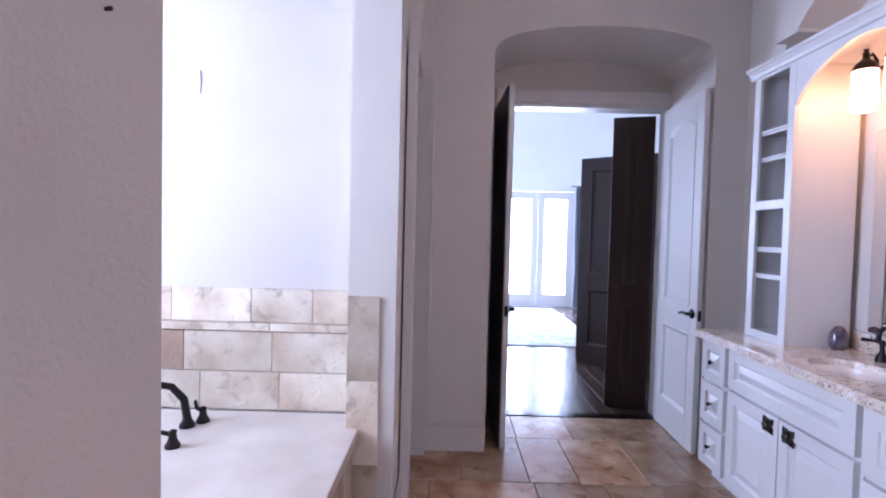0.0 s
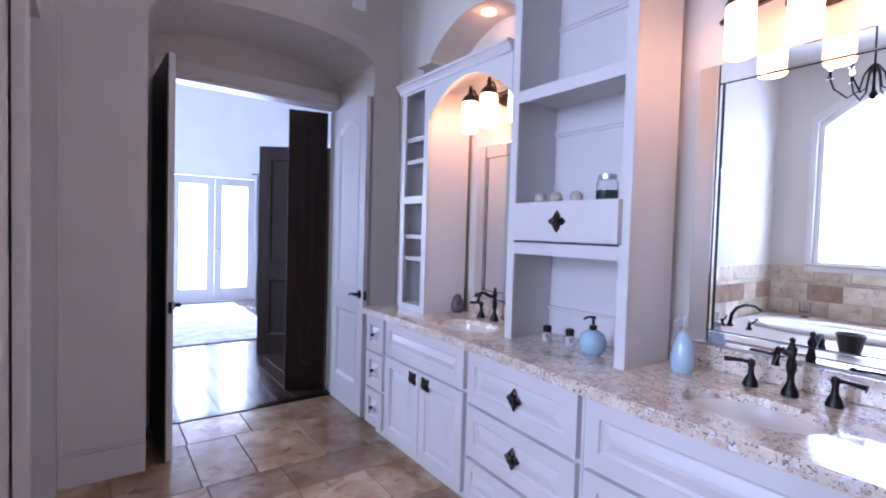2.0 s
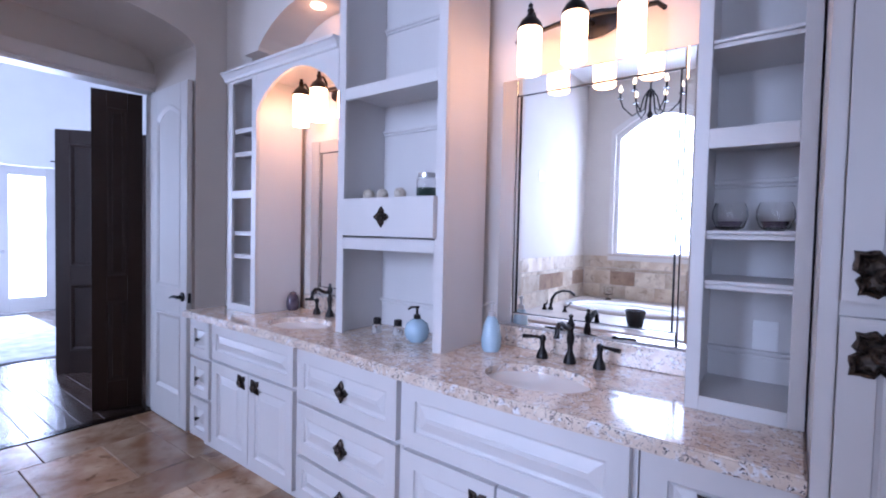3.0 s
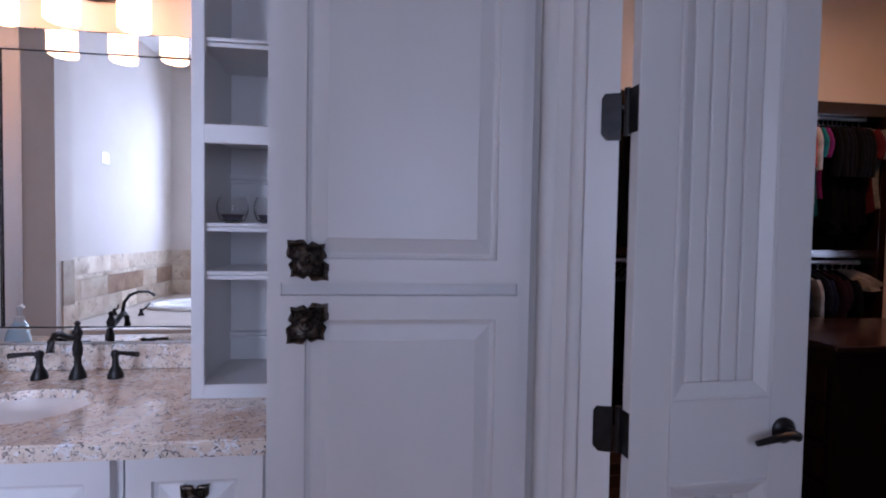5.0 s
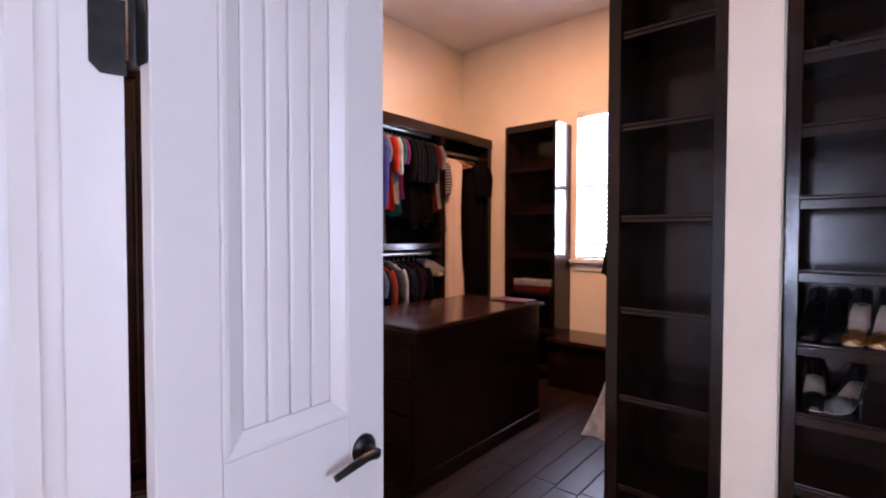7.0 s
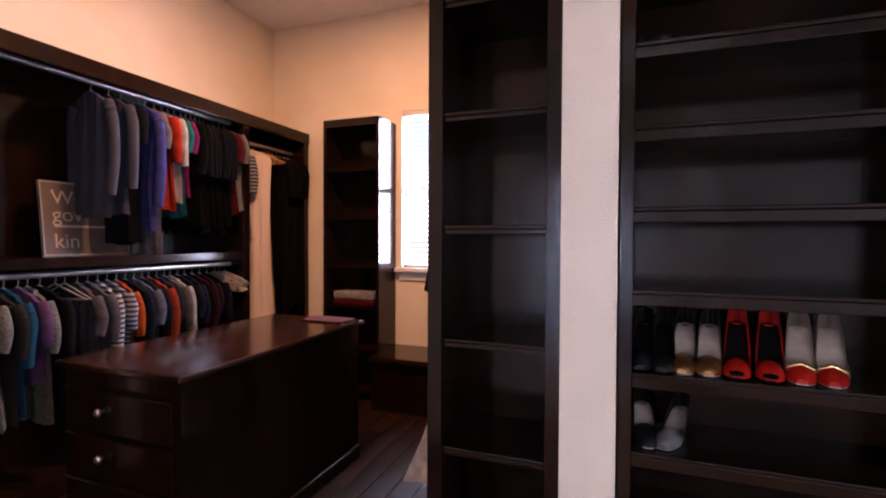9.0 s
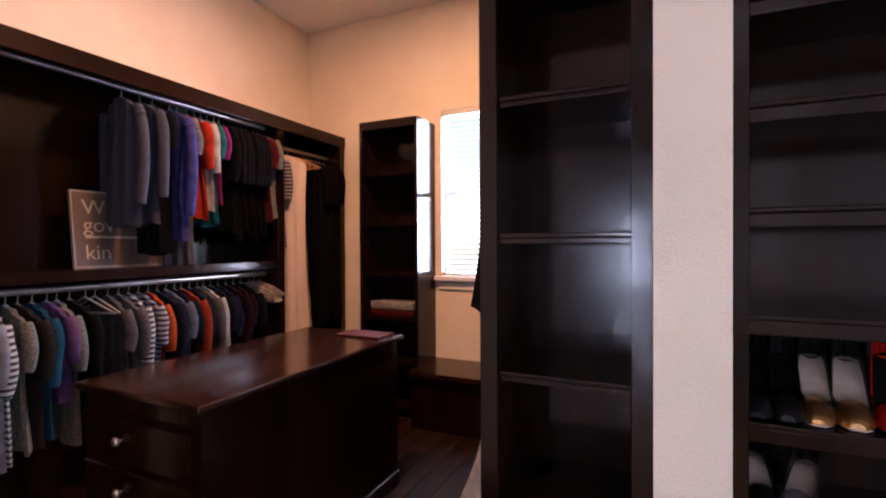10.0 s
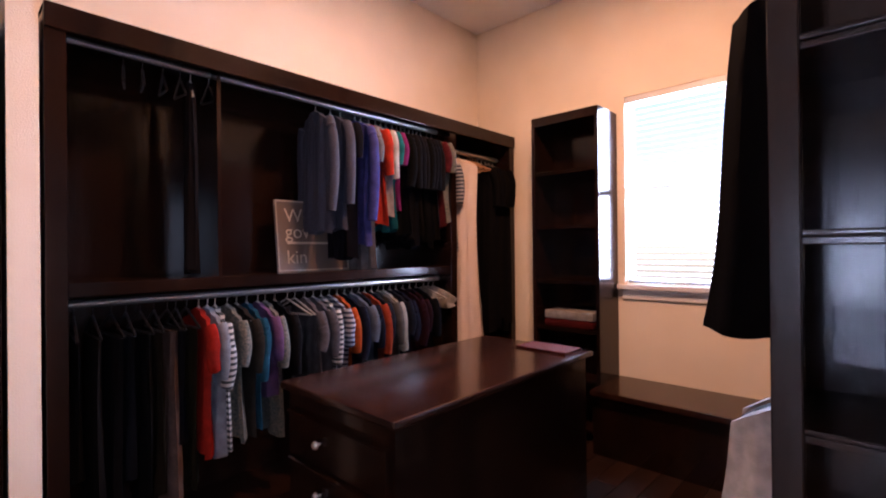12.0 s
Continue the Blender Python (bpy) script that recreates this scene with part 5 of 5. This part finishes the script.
RZ = 1.262
LOW = [(-1.83, 0.60, black(0), "black trousers on a hanger", 1), (-1.90, 0.74, black(3), "dark trousers on a hanger", 1), (-1.97, 0.82, black(1), "dark grey trousers on a hanger", 1), (-2.03, 0.66, cloth((0.03, 0.035, 0.05)), "dark denim trousers on a hanger", 1),
       (-2.09, 0.80, black(0), "black trousers on a hanger", 1), (-2.15, 0.78, cloth((0.05, 0.035, 0.02)), "brown trousers on a hanger", 1), (-2.21, 0.86, cloth((0.22, 0.13, 0.10)), "dusty pink trousers on a hanger", 1), (-2.25, 0.55, black(2), "black trousers on a hanger", 1),
       (-2.30, 0.80, cloth((0.06, 0.045, 0.02)), "olive brown trousers on a hanger", 1), (-2.36, 0.74, cloth((0.55, 0.03, 0.015)), "bright red top on a hanger", 0), (-2.405, 0.76, cloth((0.42, 0.47, 0.55)), "pale blue shirt on a hanger", 0), (-2.445, 0.75, STRIPE, "black and white striped dress on a hanger", 0),
       (-2.51, 0.70, SPECK, "brown patterned top on a hanger", 0), (-2.56, 0.70, cloth((0.10, 0.085, 0.07)), "taupe top on a hanger", 0), (-2.62, 0.68, cloth((0.02, 0.10, 0.17)), "teal blue top on a hanger", 0), (-2.685, 0.52, cloth((0.22, 0.11, 0.26)), "mauve top on a hanger", 0),
       (-2.73, 0.74, SPECK, "speckled dress on a hanger", 0), (-2.79, 0.70, black(1), "black top on a hanger", 0), (-2.99, 0.62, cloth((0.16, 0.14, 0.15)), "grey shirt on a hanger", 0), (-3.05, 0.60, cloth((0.15, 0.14, 0.16)), "charcoal shirt on a hanger", 0),
       (-3.11, 0.60, STRIPE, "striped shirt on a hanger", 0), (-3.17, 0.62, NAVY_STRIPE, "navy striped shirt on a hanger", 0), (-3.23, 0.62, cloth((0.60, 0.10, 0.015)), "orange shirt on a hanger", 0), (-3.29, 0.60, cloth((0.025, 0.03, 0.07)), "navy shirt on a hanger", 0),
       (-3.35, 0.60, cloth((0.17, 0.20, 0.26)), "steel blue shirt on a hanger", 0), (-3.41, 0.60, cloth((0.025, 0.028, 0.06)), "navy shirt on a hanger", 0), (-3.46, 0.60, cloth((0.42, 0.06, 0.02)), "rust shirt on a hanger", 0), (-3.52, 0.60, cloth((0.04, 0.05, 0.08)), "dark blue shirt on a hanger", 0),
       (-3.58, 0.58, cloth((0.14, 0.13, 0.12)), "grey shirt on a hanger", 0), (-3.63, 0.60, cloth((0.55, 0.50, 0.44)), "cream shirt on a hanger", 0), (-3.69, 0.60, cloth((0.03, 0.035, 0.06)), "navy shirt on a hanger", 0), (-3.75, 0.60, cloth((0.03, 0.035, 0.08)), "navy shirt on a hanger", 0),
       (-3.82, 0.60, cloth((0.07, 0.015, 0.03)), "maroon shirt on a hanger", 0), (-3.89, 0.60, cloth((0.06, 0.015, 0.025)), "maroon shirt on a hanger", 0), (-3.96, 0.60, black(2), "black shirt on a hanger", 0)]
for i, (y, ln, mt, lb, tr) in enumerate(LOW):
    garment(ROD_X, y, RZ, ln, mt, lb, 100 + i, sleeve=0.2 + 0.05 * (i % 3), trousers=bool(tr), hang=BRONZE if tr else WIRE, turn=(i * 5) % 11 - 5, thick=0.024)
for y, tn in ((-2.87, 18), (-2.92, 10), (-4.04, 30), (-4.09, 40)):
    u = thing("empty_hanger", "empty pale hanger on the rod", "hanger", m=pose(ROD_X, y, RZ, 0, 0, tn), group="empty hangers")
    hanger(u, 0.0, 0.19, WIRE)
garment(ROD_X - 0.02, -4.13, RZ, 0.16, cloth((0.62, 0.56, 0.5)), "white cloth folded over a hanger", 160, w=0.2, sleeve=0, turn=25)

# sign leaning on the shelf
SIGN = material("grey_sign_board", (0.072, 0.052, 0.043), 0.6, scale=12, bump=0.1)
SIGN_TEXT = material("cream_letters", (0.36, 0.31, 0.26), 0.6, bump=0.0)
u = thing("sign_board", "grey framed sign with cream lettering leaning on the shelf", "sign", m=pose(4.23, -2.87, 1.364, 0, 6, 0))
part("board", one(0.0, 0.012, -0.52, -0.01, 0.01, 0.45), SIGN, u)
for a in ((-0.53, 0.0, 0.0, 0.0095), (-0.53, 0.0, 0.4505, 0.46), (-0.53, -0.5205, 0.0096, 0.45), (-0.0095, 0.0, 0.0096, 0.45)):
    part("frame_strip", one(-0.006, 0.016, a[0], a[1], a[2], a[3]), WIRE, u, "thin pale frame")
for word, z in (("Wed", 0.34), ("gov", 0.235), ("kin", 0.07)):
    cu = bpy.data.curves.new("letters", "FONT")
    cu.body, cu.size, cu.extrude = word, 0.125, 0.001
    tmp = new("letters_tmp", cu)
    me = bpy.data.meshes.new_from_object(tmp.evaluated_get(bpy.context.evaluated_depsgraph_get()))
    bpy.data.objects.remove(tmp)
    me.materials.clear()
    me.materials.append(SIGN_TEXT)
    o = new("lettering", me)
    o.parent = u
    o.matrix_basis = pose(-0.0022, -0.06, z - 0.02, 90, 0, -90)
part("text_line", one(-0.003, -0.0005, -0.42, -0.07, 0.175, 0.19), SIGN_TEXT, u)


# shoes
def shoe(x, y, z, upper, lining, label, turn=0.0, heel=0.07, toe=None, peep=False):
    """A court shoe with its toe to +y: raked sole, low side walls, vamp over the toes, insole and heel."""
    u = thing("shoe", label, "shoe", m=pose(x, y, z, 0, 0, turn), group="shoes on the shelf")
    n = 20

    def station(t):
        k = min(1.0, t / 0.70)
        base = 0.006 + heel * (1 - k * k * (3 - 2 * k))
        wide = 0.025 + 0.013 * math.sin(0.5 * math.pi * min(1, t / 0.72)) if t < 0.72 else 0.038 * math.sqrt(max(0.03, 1 - ((t - 0.72) / 0.30) ** 2))
        wall = 0.052 - 0.040 * min(1, t / 0.45) if t < 0.45 else 0.012 + 0.034 * math.sin(math.pi * min(1.0, (t - 0.45) / 0.5))
        return -0.11 + 0.225 * t, base, wide * (0.35 + 0.65 * min(1, t / 0.08) ** 0.5), wall

    bm = bmesh.new()
    for side in (-1, 1):
        rows = []
        for i in range(n + 1):
            yy, base, wide, wall = station(i / n * 0.70)
            rows.append([bm.verts.new((side * wide * f, yy, base + wall * g)) for f, g in ((0.86, 0.0), (1.0, 0.35), (0.98, 0.75), (0.92, 1.0))])
        for p, q in zip(rows, rows[1:]):
            for k in range(3):
                bm.faces.new((p[k], p[k + 1], q[k + 1], q[k]))
    yy, base, wide, wall = station(0.0)
    cup = [[bm.verts.new((wide * math.cos(b) * f, yy - 0.016 * math.sin(b), base + wall * g)) for b in [math.pi * k / 6 for k in range(7)]] for f, g in ((0.86, 0.0), (1.0, 0.5), (0.92, 1.0))]
    for p, q in zip(cup, cup[1:]):
        for k in range(6):
            bm.faces.new((p[k], p[k + 1], q[k + 1], q[k]))
    bmesh.ops.solidify(bm, geom=bm.faces[:], thickness=0.002)
    part("upper", bm, upper, u, smooth=True)
    bm = bmesh.new()
    rows = []
    for i in range(9):
        t = 0.66 + 0.34 * i / 8
        yy, base, wide, wall = station(t)
        hi = max(0.012, 0.040 * math.sqrt(max(0.04, 1 - ((t - 0.66) / 0.36) ** 2)))
        rows.append([bm.verts.new((wide * math.cos(b), yy - 0.018 * math.sin(b) * (i == 0), base + hi * math.sin(b) ** 0.8)) for b in [math.pi * k / 10 for k in range(11)]])
    for p, q in zip(rows, rows[1:]):
        for k in range(10):
            bm.faces.new((p[k], p[k + 1], q[k + 1], q[k]))
    bm.faces.new(rows[-1])
    bmesh.ops.solidify(bm, geom=bm.faces[:], thickness=0.002)
    part("toe_cap" if toe else "vamp", bm, toe or upper, u, smooth=True)
    bm = bmesh.new()
    rows = []
    for i in range(15):
        yy, base, wide, wall = station(i / 14)
        rows.append([bm.verts.new((f * wide * 0.88, yy, base + h)) for h in (0.0015, -0.004) for f in ((-1, 0, 1) if h > 0 else (1, 0, -1))])
    for p, q in zip(rows, rows[1:]):
        for k in range(6):
            j = (k + 1) % 6
            bm.faces.new((p[k], p[j], q[j], q[k]))
    bm.faces.new(rows[0])
    bm.faces.new(rows[-1][::-1])
    part("insole", bm, lining, u, smooth=True)
    # No hole is cut: a black ellipsoid stands in for the shade in the toe.
    if peep:
        bm = bmesh.new()
        lathe(bm, [(0.0, -0.009), (0.017, -0.005), (0.020, 0.0), (0.017, 0.005), (0.0, 0.009)], (0, 0.106, 0.018), 14, 1.0, 0.75)
        part("toe_opening_shade", bm, black(0), u, "dark ellipsoid for the shade inside the peep toe", True)
    if toe and label.startswith("cream"):
        bm = bmesh.new()
        tube(bm, [(-0.036, 0.052, 0.016), (-0.030, 0.054, 0.036), (0, 0.056, 0.048), (0.030, 0.054, 0.036), (0.036, 0.052, 0.016)], 0.005, 8)
        part("band", bm, GOLD, u, "gold band", True)
    bm = bmesh.new()
    rows = []
    for f, zz in ((0.55, 0.0), (0.45, heel * 0.35), (0.7, heel * 0.8), (1.0, heel + 0.004)):
        rows.append([bm.verts.new((0.020 * f * math.cos(b), -0.104 + 0.020 * f * math.sin(b), zz)) for b in [2 * math.pi * k / 10 for k in range(10)]])
    for p, q in zip(rows, rows[1:]):
        for k in range(10):
            j = (k + 1) % 10
            bm.faces.new((p[k], p[j], q[j], q[k]))
    bm.faces.new(rows[0][::-1])
    bm.faces.new(rows[-1])
    part("heel", bm, upper, u, smooth=True)
    return u


RED = material("red_patent", (0.55, 0.02, 0.012), 0.12, bump=0.0, coat=0.6)
GOLD = material("gold_toe", (0.75, 0.45, 0.18), 0.22, 0.9, bump=0.0)
CREAM = material("cream_leather", (0.36, 0.28, 0.23), 0.45, second=(0.26, 0.20, 0.16), scale=30, bump=0.1)
BLKP = material("black_leather", (0.012, 0.011, 0.012), 0.3, bump=0.1)
for x, up, li, toe, lb, h in ((0.965, BLKP, black(0), None, "black court shoe on the shelf", 0.095), (0.905, BLKP, black(0), None, "black court shoe on the shelf", 0.095), (0.845, BLKP, CREAM, GOLD, "black shoe with a gold toe on the shelf", 0.10),
                              (0.775, BLKP, CREAM, GOLD, "black shoe with a gold toe on the shelf", 0.10), (0.70, RED, black(3), None, "red patent peep toe shoe on the shelf", 0.115), (0.615, RED, black(3), None, "red patent peep toe shoe on the shelf", 0.115),
                              (0.54, CREAM, CREAM, RED, "cream shoe with a red toe on the shelf", 0.11), (0.465, CREAM, CREAM, RED, "cream shoe with a red toe on the shelf", 0.11)):
    shoe(x - 0.01, -2.705, 1.0775, up, li, lb, turn=-7 - 16 * (0.965 - x), heel=h + 0.015, toe=toe, peep=lb.startswith("red"))
shoe(0.945, -2.72, 0.8375, BLKP, CREAM, "black and white shoe on the shelf", 2, 0.07)
shoe(0.86, -2.72, 0.8375, BLKP, CREAM, "black and white shoe on the shelf", -22, 0.07, cloth((0.6, 0.58, 0.56)))
shoe(0.93, -2.72, 2.0615, BLKP, CREAM, "dark shoe on the upper shelf", 10, 0.06)

# west hanging rail behind the tower, with a coat and a shirt
u = thing("hanging_rail", "dark stained side panel with two clothes rods", "wardrobe")
part("panel", one(1.101, 1.14, -5.12, -3.03, 0.0, 2.55), DARK, u)
part("top_board", one(1.141, 1.66, -5.12, -3.03, 2.50, 2.55), DARK, u)
part("end_panel", one(1.141, 1.90, -5.12, -5.06, 0.0, 2.499), DARK, u)
for z in (2.36, 1.10):
    bm = bmesh.new()
    tube(bm, [(1.62, -5.059, z), (1.62, -3.025, z)], 0.014, 10)
    part("rod", bm, CHROME, u, "chrome rod", True)
for i in range(5):
    garment(1.62, -3.13 - i * 0.07, 2.36, 1.08, black(2 - i % 3), "long black coat on a hanger", 200 + i, w=0.185, sleeve=0, thick=0.045, flare=0.62, turn=(i * 5) % 7 - 3)
for i, c in enumerate(((1.4, 1.36, 1.36), (0.05, 0.05, 0.06), (0.9, 0.86, 0.9))):
    garment(1.62, -3.12 - i * 0.08, 1.10, 0.72, cloth(c), ("white shirt on a hanger", "dark shirt on a hanger", "pale shirt on a hanger")[i], 210 + i, w=0.19, sleeve=0.0, thick=0.06, flare=0.9)

# folded clothes in the corner tower
for k, (z, h, c, lb) in enumerate(((0.8615, 0.06, (0.16, 0.02, 0.02), "dark red folded sweater on the shelf"), (0.923, 0.07, (0.55, 0.52, 0.52), "white folded linen on the shelf"))):
    bm = bmesh.new()
    box(bm, 3.09, 3.52, -5.05, -4.84, z, z + h, bevel=0.02)
    bmesh.ops.subdivide_edges(bm, edges=[e for e in bm.edges if e.calc_length() > 0.1], cuts=8, use_grid_fill=True)
    for v in bm.verts:
        if v.co.z > z + 0.01:
            v.co.z += 0.012 * noise.noise(v.co * 14)
            v.co.y += 0.008 * noise.noise(v.co * 22)
    solid("folded_clothes", bm, cloth(c), lb, "clothing", smooth=True)
# Thin red-brown slab where the far end of the island top is red-tinted.
bm = bmesh.new()
box(bm, 2.69, 3.00, -3.84, -3.66, 0.9305, 0.942, bevel=0.003)
solid("folder", bm, material("red_brown_slab", (0.05, 0.010, 0.007), 0.7, spec=0.08), "thin red-brown slab lying on the island", "folder")

# ---- pieces of floors and walls ----
def pieces(parent, name, mat, rects, z0, z1, clip=None, gap=0.004):
    """Flat pieces with bevelled rims on a floor: one mesh for each size."""
    made = {}
    for x0, x1, y0, y1 in rects:
        w, d = x1 - x0 - gap, y1 - y0 - gap
        cut = clip and max(a - b for a in (x0, x1) for b in (y0, y1)) > clip
        if cut and min(a - b for a in (x0, x1) for b in (y0, y1)) > clip:
            continue
        key = (round(w, 3), round(d, 3))
        if cut or key not in made:
            bm = bmesh.new()
            box(bm, -w / 2, w / 2, -d / 2, d / 2, z0, z1)
            es = [e for e in bm.edges if e.verts[0].co.z > z1 - 1e-5 and e.verts[1].co.z > z1 - 1e-5]
            bmesh.ops.bevel(bm, geom=es, offset=0.003, segments=1, affect="EDGES")
            if cut:
                cx, cy = (x0 + x1) / 2, (y0 + y1) / 2
                k = clip - (cx - cy)
                r = bmesh.ops.bisect_plane(bm, geom=bm.verts[:] + bm.edges[:] + bm.faces[:], plane_co=(k, 0, 0), plane_no=(1, -1, 0), clear_outer=True)
                if not bm.faces:
                    bm.free()
                    continue
            me = mesh_of(name, bm, mat)
            if not cut:
                made[key] = me
        else:
            me = made[key]
        o = new(name, me)
        o.parent = parent
        o.location = ((x0 + x1) / 2, (y0 + y1) / 2, 0)


rnd = random.Random(5)
rects = []
y, r = 4.08, 0
while y > -2.4:
    h = (0.41, 0.61, 0.30)[r % 3]
    x = -1.28 - (0.0, 0.23, 0.41)[r % 3]
    while x < 2.5:
        w = rnd.choice((0.41, 0.61, 0.61, 0.41, 0.30))
        x0, x1, y0, y1 = max(x, -1.19), min(x + w, 2.56), y - h, y
        if x1 - x0 > 0.05 and not (x0 < -0.02 and y1 > 0.3 and x1 < 0.03):
            rects.append((x0, x1, y0, y1))
        x += w
    y -= h
    r += 1
pieces(floor_b, "tile", TRAV, rects, -0.0118, 0.0, clip=2.52)
rects = []
for i in range(46):
    x = -1.65 + i * 0.145
    y = 4.165 + 1.3 * rnd.random() - 1.3
    while y < 10.0:
        ln = rnd.uniform(1.1, 1.9)
        if min(y + ln, 10.0) - max(y, 4.165) > 0.1:
            rects.append((x, x + 0.145, max(y, 4.165), min(y + ln, 10.0)))
        y += ln
pieces(floor_bed, "plank", BROWN_FLOOR, rects, -0.0098, 0.0, gap=0.003)
rects = []
for i in range(34):
    x = -0.35 + i * 0.145
    top = min(-0.82, x - 2.56)
    y = SY - rnd.random()
    while y < top:
        ln = rnd.uniform(1.0, 1.8)
        if min(y + ln, top) - max(y, SY) > 0.1:
            rects.append((x, x + 0.145, max(y, SY), min(y + ln, top)))
        y += ln
pieces(floor_c, "plank", CLOSET_FLOOR, rects, -0.0098, 0.0, gap=0.003)


def wall_tiles(parent, along, fixed, a0, a1, rows, out, seed):
    """Travertine pieces on a wall. along: the axis they run on; out: which way they face."""
    rr = random.Random(seed)
    for k, (z0, z1, length) in enumerate(rows):
        a = a0 - (0.0 if k % 2 else length * 0.45)
        while a < a1:
            w = length * rr.choice((0.85, 1.0, 1.1)) if length else a1 - a0
            p0, p1 = max(a, a0) + 0.0012, min(a + w, a1) - 0.0012
            a += w
            if p1 - p0 < 0.02:
                continue
            t = 0.012 if length < 1 else 0.022
            lo, hi = (fixed - t, fixed - 0.0005) if out < 0 else (fixed + 0.0005, fixed + t)
            bm = bmesh.new()
            if along == "x":
                box(bm, p0, p1, lo, hi, z0 + 0.001, z1 - 0.001, bevel=0.002)
            else:
                box(bm, lo, hi, p0, p1, z0 + 0.001, z1 - 0.001, bevel=0.002)
            o = new("tile", mesh_of("tile", bm, ACCENT if k == 1 and rr.random() < 0.3 else TILE))
            o.parent = parent


ROWS = [(0.551, 0.742, 0.36), (0.745, 0.945, 0.40), (0.948, 0.988, 1.3), (0.991, 1.16, 0.36)]
tub_wall = thing("tub_surround", "cream travertine tiles round the tub with a pencil liner", "tile surround", kind="structure")
wall_tiles(tub_wall, "x", 2.65, -2.40, -0.03, ROWS, -1, 3)
wall_tiles(tub_wall, "y", -2.40, 0.82, 2.63, ROWS, 1, 4)
wall_tiles(tub_wall, "x", 0.82, -2.39, 0.10, ROWS, 1, 6)
wall_tiles(tub_wall, "x", 2.46, -0.03, 0.12, [(0.0, 0.38, 0.6), (0.38, 0.77, 0.6), (0.77, 1.16, 0.6)], -1, 5)
wall_tiles(tub_wall, "y", -0.005, 0.825, 2.44, [(0.0, 0.25, 0.42), (0.25, 0.498, 0.42)], 1, 7)
